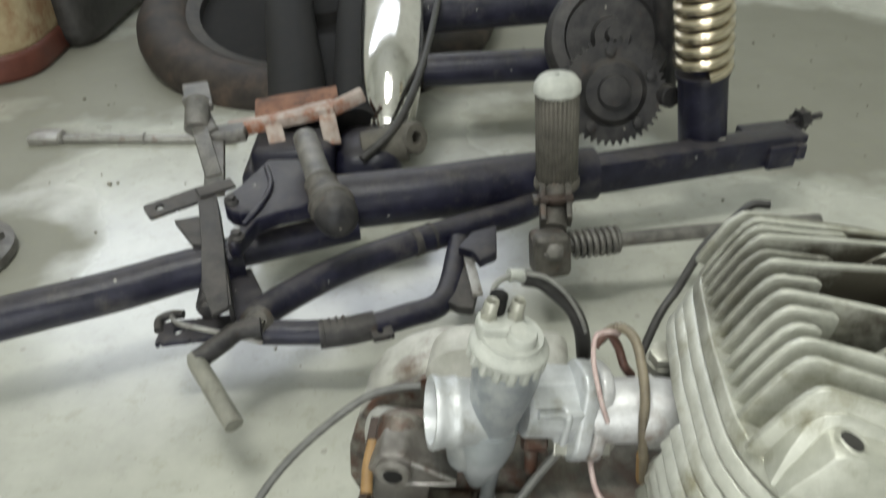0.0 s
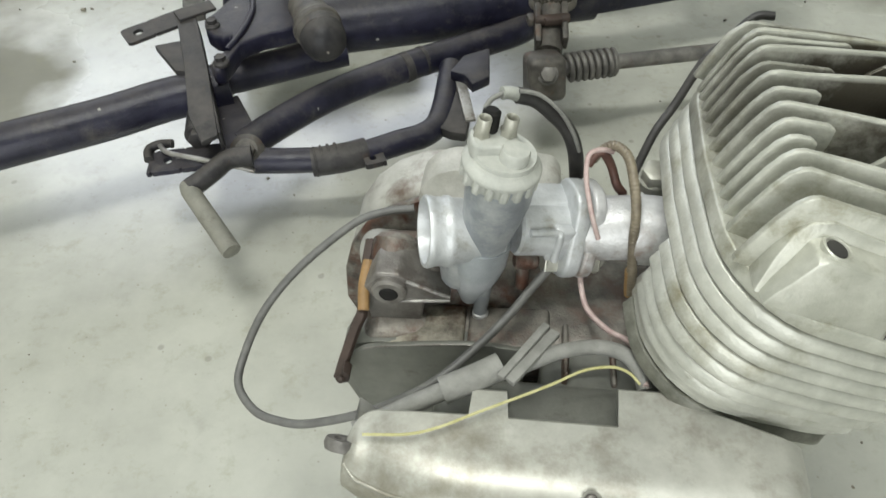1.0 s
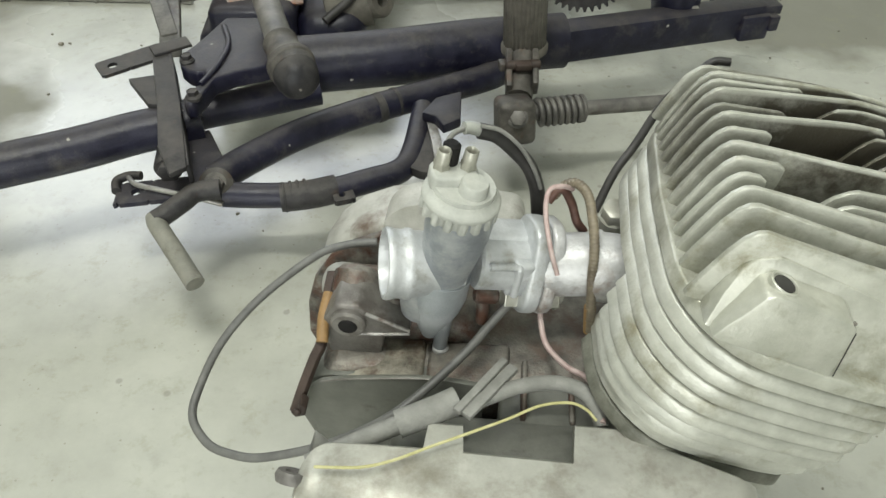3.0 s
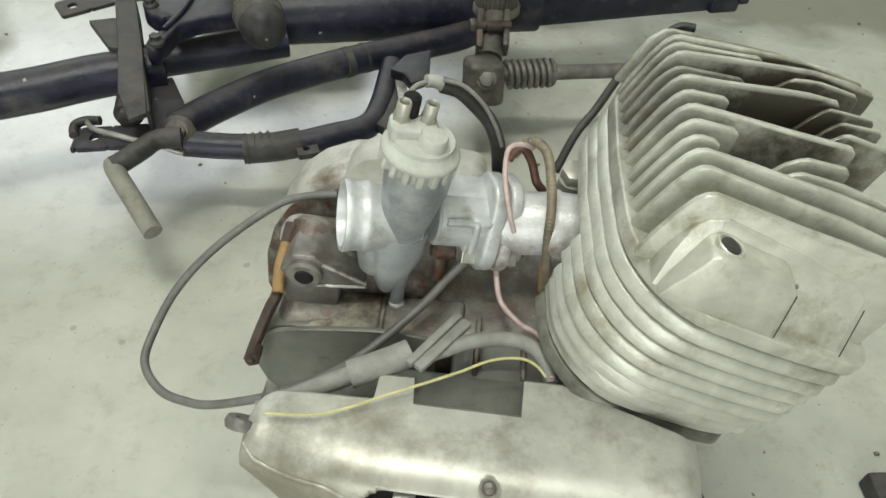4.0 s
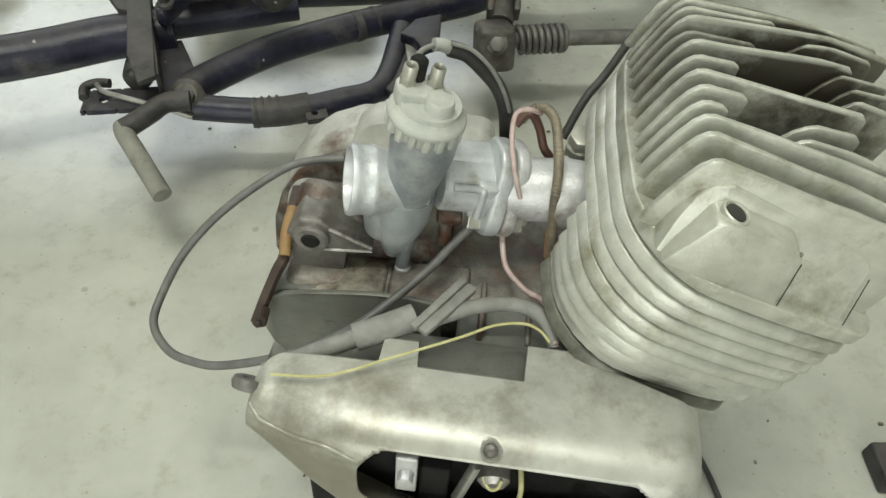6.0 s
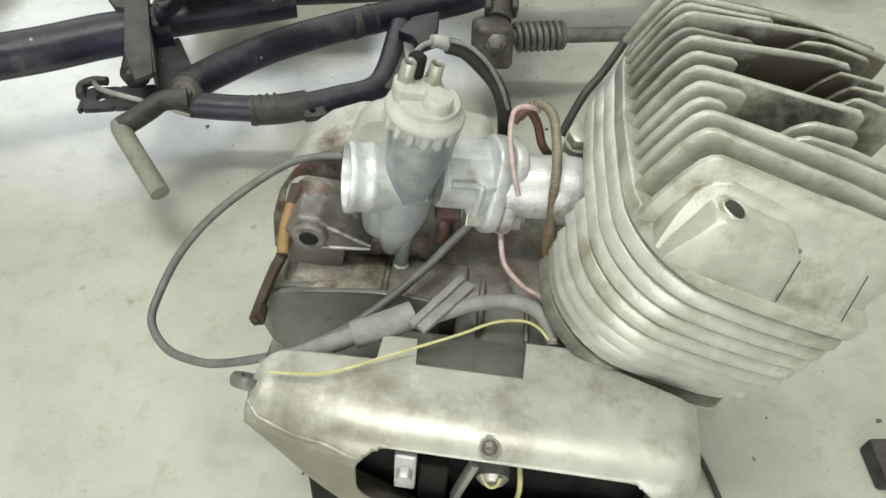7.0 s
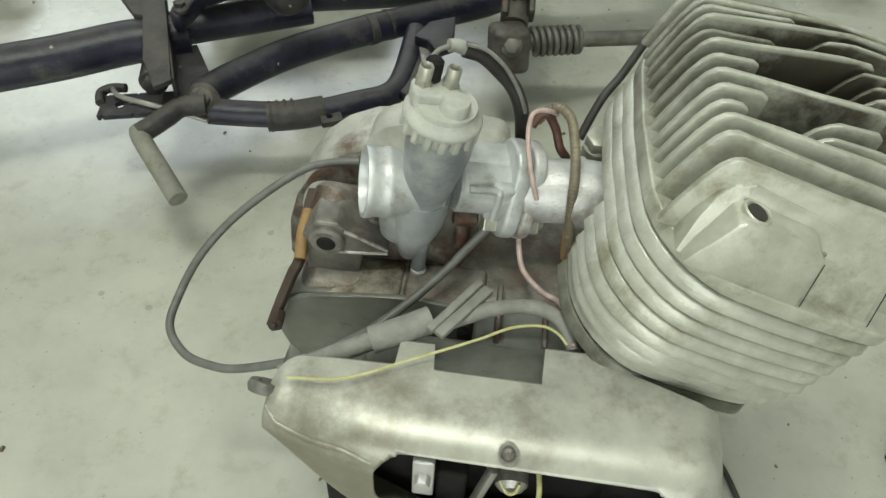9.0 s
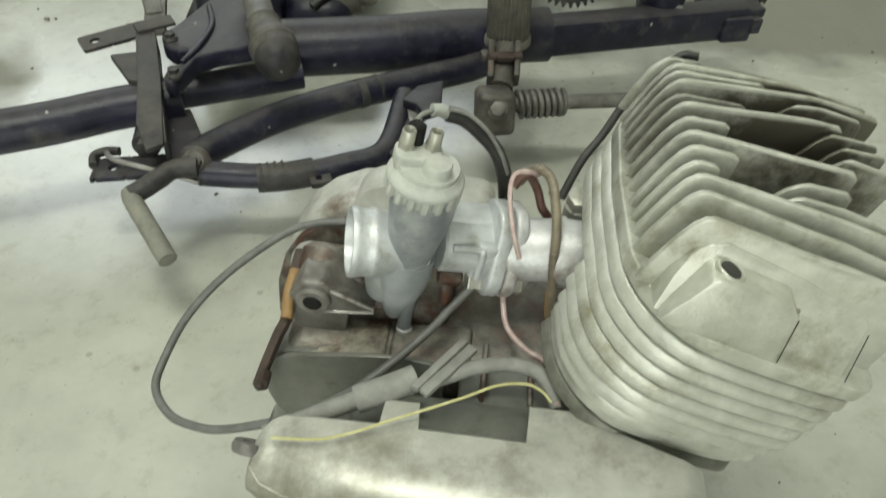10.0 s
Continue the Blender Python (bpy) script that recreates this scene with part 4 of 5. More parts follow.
    part("flange_bolt", join(hexnut(at(0.0285, -0.008, -0.0225), at(0.0362, -0.008, -0.0225), 0.0072), rod(at(0.050, -0.008, -0.0215), at(0.066, -0.008, -0.0215), 0.0040), hexnut(at(0.0540, -0.008, -0.0225), at(0.0610, -0.008, -0.0225), 0.0072)), GUIDE, carb, "dusty pale flange bolt and nut")
    part("manifold", join(rod(at(0.050, 0, -0.003), (0.092, 0.052, 0.2315), 0.0185, 36), lathe([(0.0170, 0), (0.0200, 0), (0.0200, 0.004), (0.0170, 0.004), (0.0170, 0)], 36, axis((0.086, 0.0515, 0.2320), (0.1, 0.052, 0.2310)))), PALE, carb)
    part("float_lever", join(rod(at(0.016, -0.010, -0.022), at(0.018, -0.014, -0.040), 0.0038), rod(at(0.010, -0.010, -0.020), at(0.024, -0.010, -0.020), 0.005)), CASE, carb)
    # toothed ring nut and its top
    teeth, prof = 16, []
    for i in range(teeth):
        for f, r in ((0.0, 0.0202), (0.25, 0.0205), (0.50, 0.0202), (0.56, 0.0177), (0.94, 0.0177)):
            a = 2 * math.pi * (i + f) / teeth
            prof.append((r * math.cos(a), r * math.sin(a)))
    cm = axis(at(-0.0120, -0.006, 0.0110), at(-0.0120, -0.006, 1.0110))
    part("ring_nut", join(plate(prof, 0.0300, 0.0385, cm, 0.0005, 1), lathe([(0.0, 0.037), (0.0199, 0.037), (0.0206, 0.0383), (0.0204, 0.0402), (0.0190, 0.0416), (0.0176, 0.0428), (0.0168, 0.0444), (0.0, 0.0447)], 48, cm)), CAPM, carb, "dusty grey toothed ring nut")
    tm = place @ pose(-0.0135, -0.006, 0.0105, 0, -2, 0) @ Matrix.Diagonal((0.90, 0.90, 1, 1))
    top = join(lathe([(0, 0.044), (0.0165, 0.044), (0.0160, 0.0470), (0.0, 0.0475)], 36, cm),
               lathe([(0, 0.046), (0.0082, 0.046), (0.0080, 0.0530), (0.0072, 0.0542), (0, 0.0542)], 32, tm @ pose(0.0045, -0.0070, 0)),
               plate(rounded(-0.0185, 0.0090, -0.0040, 0.0125, (0.004, 0.004, 0.005, 0.005), 4), 0.044, 0.0530, tm, 0.0018, 3))
    part("cap_top", top, CAPM, carb)
    for x, y in ((-0.0125, 0.0060), (0.0030, 0.0070)):
        p, q = tm @ Vector((x, y, 0.0505)), tm @ Vector((x, y, 0.0555))
        part("cable_guide", join(hexnut(p, q, 0.0042), lathe([(0.0026, 0.005), (0.0037, 0.005), (0.0037, 0.0125), (0.0031, 0.0133), (0.0026, 0.0127), (0.0026, 0.005)], 20, axis(p, q))), GUIDE, carb, "short tarnished cable guide tube")
        part("guide_bore", rod(p, tm @ Vector((x, y, 0.0600)), 0.0026), VOID, carb)
    part("rubber_cap", rod(tm @ Vector((-0.007, 0.011, 0.050)), tm @ Vector((-0.007, 0.013, 0.064)), 0.0046), VOID, carb, "black rubber plug")


def build_lines():
    """Cables, hoses and wires of the engine."""
    part("inner_cable", tube([(0.002, 0.06, 0.298), (0.002, 0.066, 0.3), (0.005, 0.07, 0.303), (0.011, 0.074, 0.304)], 0.0015), LOOM, engine, "pale inner throttle cable")
    part("ferrule", tube([(0.01, 0.074, 0.304), (0.014, 0.076, 0.303), (0.019, 0.078, 0.3)], 0.0036, 14), CAPM, engine, "pale cable ferrule")
    part("throttle_cable", tube([(0.018, 0.078, 0.3), (0.028, 0.08, 0.296), (0.038, 0.083, 0.285), (0.047, 0.086, 0.272), (0.053, 0.088, 0.255), (0.056, 0.09, 0.234)], 0.0045, 14), HOSE, engine, "black throttle cable")
    part("cable_strand", tube([(0.019, 0.074, 0.306), (0.03, 0.076, 0.302), (0.041, 0.079, 0.29), (0.05, 0.082, 0.273), (0.055, 0.084, 0.258)], 0.0012, 8), LOOM, engine)
    part("overflow_hose", tube([(-0.043, 0.082, 0.207), (-0.061, 0.079, 0.206), (-0.08, 0.07, 0.203), (-0.111, 0.045, 0.188), (-0.133, 0.024, 0.168), (-0.143, -0.001, 0.152), (-0.142, -0.019, 0.147), (-0.128, -0.034, 0.145), (-0.111, -0.04, 0.146), (-0.094, -0.042, 0.149), (-0.064, -0.04, 0.16), (-0.041, -0.035, 0.17), (-0.02, -0.027, 0.18), (-0.0, -0.01, 0.187), (0.02, 0.01, 0.197), (0.031, 0.024, 0.203), (0.044, 0.038, 0.212)], 0.0026, 14), GREYHOSE, engine, "long grey rubber overflow hose in a loop")
    part("breather_hose", ribbed([(0.062, 0.073, 0.262), (0.067, 0.073, 0.27), (0.073, 0.071, 0.274), (0.079, 0.062, 0.274), (0.082, 0.048, 0.268), (0.084, 0.038, 0.257), (0.085, 0.034, 0.24), (0.087, 0.031, 0.22), (0.089, 0.029, 0.2)], 0.0027), BROWN, engine, "brown ribbed metal-wound breather hose")
    part("hose_end", tube([(0.087, 0.032, 0.217), (0.088, 0.031, 0.206), (0.089, 0.03, 0.198)], 0.0034, 14), OCHRE, engine, "ochre hose end")
    part("red_strap", tube([(0.059, 0.068, 0.262), (0.063, 0.071, 0.268), (0.067, 0.072, 0.268), (0.073, 0.075, 0.256), (0.077, 0.071, 0.246), (0.082, 0.072, 0.238)], 0.0026, 10), DARKRED, engine, "dark red rubber strap")
    part("red_wire", tube([(0.066, 0.033, 0.24), (0.061, 0.036, 0.255), (0.057, 0.048, 0.268), (0.057, 0.057, 0.276), (0.06, 0.061, 0.278), (0.066, 0.065, 0.276), (0.072, 0.073, 0.268)], 0.0014, 10), PINK, engine, "faded red wire")
    part("red_wire", tube([(0.06, 0.042, 0.207), (0.061, 0.032, 0.2), (0.065, 0.019, 0.195), (0.076, 0.007, 0.193), (0.086, 0.001, 0.193), (0.093, -0.008, 0.193), (0.095, -0.02, 0.194), (0.094, -0.031, 0.196)], 0.0017, 10), PINK, engine, "faded red wire")
    part("yellow_wire", tube([(-0.05, -0.074, 0.202), (-0.027, -0.073, 0.204), (-0.011, -0.068, 0.205), (0.005, -0.06, 0.206), (0.021, -0.053, 0.208), (0.043, -0.042, 0.209), (0.06, -0.032, 0.209), (0.075, -0.028, 0.208), (0.084, -0.029, 0.205), (0.09, -0.032, 0.2)], 0.0008, 10), YELLOW, engine, "thin yellow wire")
    part("loom_sleeve", tube([(-0.057, -0.065, 0.188), (-0.033, -0.052, 0.192), (-0.012, -0.041, 0.195)], 0.0052, 16), LOOM, engine, "grey rubber loom sleeve")
    part("loom_boot", tube([(-0.013, -0.042, 0.196), (0.004, -0.035, 0.2), (0.017, -0.028, 0.202)], 0.0076, 18), LOOM, engine, "thick grey rubber boot")
    part("loom_sleeve", tube([(0.025, -0.025, 0.196), (0.036, -0.021, 0.199), (0.05, -0.015, 0.201), (0.069, -0.011, 0.201), (0.083, -0.013, 0.199), (0.091, -0.021, 0.196), (0.094, -0.03, 0.192)], 0.0042, 16), LOOM, engine, "grey rubber loom sleeve")
    part("flat_clip", bar(*[(0.022, -0.039, 0.204), (0.046, -0.005, 0.204)], 0.0060, 0.0040, 0.0008), LOOM, engine, "flat grey plastic cable clip")
    part("flat_clip", bar(*[(0.017, -0.038, 0.206), (0.041, -0.002, 0.206)], 0.0044, 0.0036, 0.0008), LOOM, engine, "flat grey plastic cable clip")
    part("head_cable", tube([(0.089, 0.088, 0.240), (0.0985, 0.102, 0.2592), (0.109, 0.114, 0.2704), (0.1225, 0.128, 0.2910), (0.134, 0.135, 0.3002), (0.1475, 0.141, 0.3125), (0.158, 0.141, 0.3137)], 0.0026, 10), HOSE, engine, "thin black cable behind the cylinder")


build_cylinder()
build_head()
build_crankcase()
build_cover()
build_carburettor()
build_lines()


# ---- the moped frame behind ----
moped = thing("moped_frame", pose(0.0, 0.75, 0), "bare black moped frame with stand, footrest and shock absorber", "moped frame")


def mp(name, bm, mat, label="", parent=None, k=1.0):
    """A part of the frame, scaled about the camera's place to fit its view; k: its own further scale."""
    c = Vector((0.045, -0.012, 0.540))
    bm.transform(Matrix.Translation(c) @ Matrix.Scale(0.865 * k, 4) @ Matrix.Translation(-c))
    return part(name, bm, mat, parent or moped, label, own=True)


def build_frame():
    mp("lower_tube", tube([(-1.02, 0.36, -0.0290), (-0.93, 0.400, 0.000), (-0.80, 0.450, 0.036), (-0.60, 0.522, 0.06), (-0.403, 0.588, 0.07), (-0.302, 0.627, 0.07), (-0.239, 0.657, 0.07), (-0.18, 0.675, 0.07)], 0.0222, 24), BLACK, "dusty black lower frame tube", k=1.055)
    mp("cross_tube", tube([(-0.21, 0.680, 0.07), (-0.129, 0.708, 0.07), (-0.060, 0.730, 0.072)], 0.0180, 20), BLACK, k=1.090)
    mp("main_tube", tube([(-0.10, 0.772, 0.076), (0.027, 0.790, 0.076), (0.124, 0.812, 0.075), (0.23, 0.828, 0.073)], 0.033, 28), BLACK, "thick black main tube", k=1.080)
    mp("swing_arm", bar((0.19, 0.820, 0.071), (0.500, 0.890, 0.071), 0.036, 0.046, 0.008), BLACK, "black box-section swing arm", k=1.080)
    mp("bent_tube", tube([(-0.150, 0.562, 0.078), (-0.113, 0.597, 0.08), (-0.074, 0.631, 0.08), (-0.031, 0.658, 0.08), (0.020, 0.685, 0.08), (0.080, 0.712, 0.08), (0.144, 0.748, 0.078), (0.19, 0.81, 0.074)], 0.0154, 22), BLACK, "glossy black bent frame tube", k=1.128)
    for p, q in (((0.004, 0.676, 0.08), (0.012, 0.681, 0.08)), ((0.024, 0.687, 0.08), (0.029, 0.690, 0.08))):
        mp("weld_ring", rod(p, q, 0.0160, 22, 0.001), DUSTY, k=1.128)
    stand = mp("stand_tube", tube([(-0.144, 0.570, 0.055), (-0.110, 0.573, 0.05), (-0.076, 0.573, 0.05), (-0.039, 0.578, 0.05), (0.001, 0.594, 0.05), (0.022, 0.602, 0.05), (0.036, 0.616, 0.05), (0.045, 0.645, 0.05), (0.052, 0.684, 0.052), (0.057, 0.712, 0.056)], 0.0128, 20), BLACK, k=1.071)
    mp("stand_plate", plate([(0.034, 0.608), (0.046, 0.650), (0.054, 0.706), (0.062, 0.706), (0.072, 0.622), (0.066, 0.592), (0.050, 0.596)], 0.046, 0.058, None, 0.003), DUSTY, "", stand, k=1.071)
    mp("stand_sleeve", join(tube([(-0.088, 0.569, 0.05), (-0.060, 0.573, 0.05), (-0.034, 0.581, 0.05)], 0.0146, 22), *[rod((-0.086 + 0.007 * k, 0.5692 + 0.0016 * k, 0.05), (-0.083 + 0.007 * k, 0.5699 + 0.0016 * k, 0.05), 0.0154, 20, 0.001) for k in range(4)]), DUSTY, "dusty ringed sleeve", k=1.071)
    mp("stand_lug", holed_bar((-0.038, 0.563, 0.052), (-0.016, 0.569, 0.052), 0.018, 0.006, 0.011, 0.0035), DUSTY, k=1.071)
    mp("gusset_strip", bar((0.0715, 0.608, 0.061), (0.0625, 0.700, 0.063), 0.011, 0.004, 0.001), EDGE, "pale worn edge of a gusset", k=1.075)
    mp("gusset", plate([(0.054, 0.672), (0.070, 0.700), (0.099, 0.712), (0.095, 0.659), (0.076, 0.647), (0.068, 0.664)], 0.066, 0.078, None, 0.002), BLACK, k=1.080)
    # left-hand bracket
    br = mp("bracket", join(plate([(-0.252, 0.783), (-0.229, 0.781), (-0.199, 0.679), (-0.171, 0.568), (-0.185, 0.557), (-0.205, 0.600), (-0.214, 0.640), (-0.226, 0.690)], 0.086, 0.092, None, 0.0015), bar((-0.229, 0.775, 0.078), (-0.172, 0.574, 0.074), 0.004, 0.030, 0.001)), DUSTY, "dusty flat steel bracket", k=1.030)
    mp("bracket_strip", bar((-0.250, 0.779, 0.0935), (-0.212, 0.800, 0.0945), 0.022, 0.004, 0.001), DUSTY, "", br, k=1.030)
    mp("bracket_plate", holed_bar((-0.305, 0.748, 0.087), (-0.240, 0.788, 0.090), 0.032, 0.004, 0.018, 0.0055), DUSTY, "", br, k=1.030)
    mp("gusset", plate([(-0.268, 0.735), (-0.232, 0.745), (-0.212, 0.68), (-0.235, 0.685)], 0.078, 0.086, None, 0.001), DUSTY, "", br, k=1.030)
    mp("bolt", join(hexnut((-0.197, 0.600, 0.07), (-0.197, 0.584, 0.07), 0.011), rod((-0.203, 0.64, 0.07), (-0.198, 0.592, 0.07), 0.014)), DUSTY, k=1.080)
    mp("side_plate", plate([(-0.196, 0.655), (-0.172, 0.668), (-0.148, 0.615), (-0.150, 0.585), (-0.172, 0.575)], 0.052, 0.064, None, 0.002), BLACK, "", br, k=1.060)
    lo = mp("lower_bracket", holed_bar((-0.246, 0.570, 0.056), (-0.160, 0.574, 0.062), 0.032, 0.005, 0.019, 0.0048), BLACK, k=1.080)
    mp("bracket_loop", tube([(-0.246, 0.572, 0.060), (-0.249, 0.586, 0.061), (-0.240, 0.593, 0.062), (-0.226, 0.592, 0.063)], 0.0045, 12), DUSTY, "", lo, k=1.080)
    mp("wire_spring", tube([(-0.236, 0.586, 0.066), (-0.226, 0.574, 0.067), (-0.200, 0.563, 0.068), (-0.170, 0.555, 0.066), (-0.140, 0.549, 0.06)], 0.0026, 10), STEEL, "bright bent spring wire", lo, k=1.080)
    lever = mp("pedal", tube([(-0.142, 0.560, 0.070), (-0.164, 0.556, 0.070), (-0.176, 0.545, 0.067), (-0.190, 0.535, 0.062), (-0.199, 0.528, 0.060)], 0.0098, 18), DUSTY, "pedal arm with a grey rubber sleeve", k=1.055)
    mp("pedal_rubber", tube([(-0.2000, 0.533, 0.0605), (-0.196, 0.523, 0.059), (-0.175, 0.493, 0.050), (-0.154, 0.463, 0.041)], 0.0088, 18), GRIP, "pale grey worn rubber sleeve", lever, k=1.055)
    mp("pivot_nut", join(hexnut((-0.146, 0.568, 0.066), (-0.144, 0.556, 0.081), 0.0080), rod((-0.150, 0.584, 0.05), (-0.146, 0.562, 0.076), 0.0165, 24, 0.006)), KNUCKLE, "", lever, k=1.080)
    # pivot stub
    am = axis((-0.101, 0.760, 0.114), (-0.070, 0.680, 0.104))
    st = mp("pivot_stub", lathe([(0, 0), (0.0175, 0), (0.0196, 0.002), (0.0196, 0.005), (0.0184, 0.007), (0.0194, 0.018), (0.0222, 0.034), (0.0240, 0.040), (0.0264, 0.042), (0.0264, 0.047), (0.0246, 0.049), (0.0246, 0.060), (0, 0.060)], 36, am), KNUCKLE, "dusty pivot boot with a raised ring")
    mp("pivot_cap", lathe([(0.0244, 0.058), (0.0242, 0.066), (0.0215, 0.076), (0.0150, 0.0835), (0.006, 0.0865), (0, 0.0868)], 28, am), DUSTY, "", st)
    mp("pivot_shaft", rod((-0.130, 0.862, 0.120), (-0.100, 0.758, 0.1135), 0.0155, 24), RODM, "grey steel shaft", st)
    # cast lugs beside the shaft
    lugs = mp("lug_plate", plate([(-0.222, 0.780), (-0.216, 0.760), (-0.206, 0.748), (-0.194, 0.742), (-0.186, 0.747), (-0.183, 0.735), (-0.190, 0.716), (-0.199, 0.702), (-0.200, 0.690), (-0.195, 0.682), (-0.186, 0.683), (-0.180, 0.700), (-0.173, 0.728),
                                  (-0.152, 0.744), (-0.128, 0.752), (-0.112, 0.760), (-0.112, 0.800), (-0.120, 0.870), (-0.183, 0.870), (-0.198, 0.830), (-0.208, 0.806)], 0.066, 0.088, None, 0.004, 3), BLACK, "black cast lug plate with two eyes")
    mp("lug_web", tube([(-0.180, 0.845, 0.089), (-0.168, 0.800, 0.090), (-0.172, 0.755, 0.090), (-0.185, 0.715, 0.089)], 0.0035, 10), BLACK, "", lugs)
    for x, y in ((-0.209, 0.766), (-0.188, 0.692)):
        mp("lug_bolt", join(rod((x, y, 0.085), (x, y, 0.092), 0.0085, 20, 0.002), hexnut((x, y, 0.091), (x, y, 0.096), 0.0058)), DUSTY, "", lugs)


def build_footrest():
    fr = mp("footrest", join(block(-0.0205, 0.0205, -0.022, 0.019, -0.028, 0.022, 0.008, 4, pose(0.157, 0.694, 0.055, -15, 0, 8)), rod((0.143, 0.690, 0.062), (0.136, 0.689, 0.062), 0.012, 20, 0.002),
                             tube([(0.164, 0.715, 0.065), (0.170, 0.745, 0.076), (0.176, 0.780, 0.09)], 0.015, 16), bar((0.152, 0.715, 0.074), (0.156, 0.765, 0.092), 0.007, 0.022, 0.002), bar((0.182, 0.719, 0.074), (0.186, 0.765, 0.092), 0.007, 0.022, 0.002), bar((0.143, 0.747, 0.088), (0.152, 0.748, 0.088), 0.014, 0.010, 0.002)), KNUCKLE, "folding footrest with a ribbed rubber peg", k=1.045)
    mp("footrest_bolt", join(rod((0.1585, 0.680, 0.062), (0.158, 0.673, 0.067), 0.0115, 24, 0.001), hexnut((0.158, 0.675, 0.066), (0.1572, 0.667, 0.0715), 0.0085)), RODM, "dull bolt head", fr, k=1.045)
    mp("hinge_pin", join(rod((0.150, 0.738, 0.092), (0.189, 0.741, 0.092), 0.006), bar((0.160, 0.734, 0.094), (0.178, 0.736, 0.094), 0.012, 0.008, 0.002)), RIMM, "rusty hinge pin", fr, k=1.045)
    n, prof = 30, []
    for i in range(n):
        for f, r in ((0.0, 0.0250), (0.5, 0.0250), (0.62, 0.0236), (0.88, 0.0236)):
            a = 2 * math.pi * (i + f) / n
            prof.append((r * math.cos(a), r * math.sin(a)))
    m = axis((0.1775, 0.787, 0.082), (0.1700, 0.789, 0.220))
    mp("peg_rubber", join(plate(prof, 0.010, 0.122, m, 0.0004, 1), lathe([(0, 0), (0.024, 0), (0.0275, 0.003), (0.0275, 0.009), (0.0255, 0.012), (0, 0.012)], 32, m)), RUBBER, "ribbed grey-brown peg rubber", fr, k=1.045)
    mp("peg_cap", lathe([(0.0245, 0.120), (0.0268, 0.123), (0.0262, 0.131), (0.021, 0.138), (0.010, 0.1415), (0.003, 0.1415), (0.003, 0.139), (0, 0.139)], 32, m), CAPM, "pale worn rubber end cap", fr, k=1.045)
    rod_ob = mp("brake_rod", rod((0.225, 0.702, 0.058), (0.480, 0.733, 0.054), 0.0085, 18), RODM, k=1.075)
    mp("rod_spring", join(coil((0.182, 0.696, 0.058), (0.233, 0.703, 0.058), 0.0135, 0.0032, 7), rod((0.178, 0.696, 0.058), (0.233, 0.703, 0.058), 0.009)), RODM, "dull coil spring on the rod", rod_ob, k=1.075)
    mp("spring_washer", rod((0.232, 0.7030, 0.058), (0.237, 0.7036, 0.058), 0.0160), RODM, "", rod_ob, k=1.075)


def build_shock():
    lo, hi = Vector((0.390, 0.900, 0.07)), Vector((0.327, 0.905, 0.47))
    d = (hi - lo).normalized()
    sh = mp("shock_absorber", join(rod(lo, lo + d * 0.105, 0.031, 32, 0.004), rod(lo + d * 0.09, hi, 0.018, 24), lathe([(0, 0), (0.034, 0), (0.034, 0.006), (0, 0.006)], 32, axis(lo + d * 0.100, hi))), BLACK, "rear shock absorber with a brassy spring", k=1.070)
    mp("spring", coil(lo + d * 0.108, hi, 0.0300, 0.0076, 17), SPRING, "brassy chrome coil spring", sh, k=1.070)
    mp("shock_eye", join(rod((0.40, 0.872, 0.075), (0.40, 0.94, 0.075), 0.018), rod((0.425, 0.872, 0.068), (0.425, 0.885, 0.068), 0.012)), STEEL, "rusty lower eye", sh, k=1.070)
    end = mp("axle_end", join(bar((0.44, 0.888, 0.085), (0.515, 0.900, 0.085), 0.05, 0.012, 0.002), bar((0.46, 0.882, 0.066), (0.500, 0.890, 0.066), 0.05, 0.034, 0.004), bar((0.495, 0.890, 0.072), (0.508, 0.893, 0.072), 0.06, 0.02, 0.002)), BLACK, k=1.080)
    mp("adjuster_bolt", join(rod((0.505, 0.915, 0.09), (0.560, 0.935, 0.09), 0.0045), hexnut((0.522, 0.921, 0.09), (0.532, 0.925, 0.09), 0.014)), DUSTY, "rusty chain adjuster bolt", end, k=1.080)


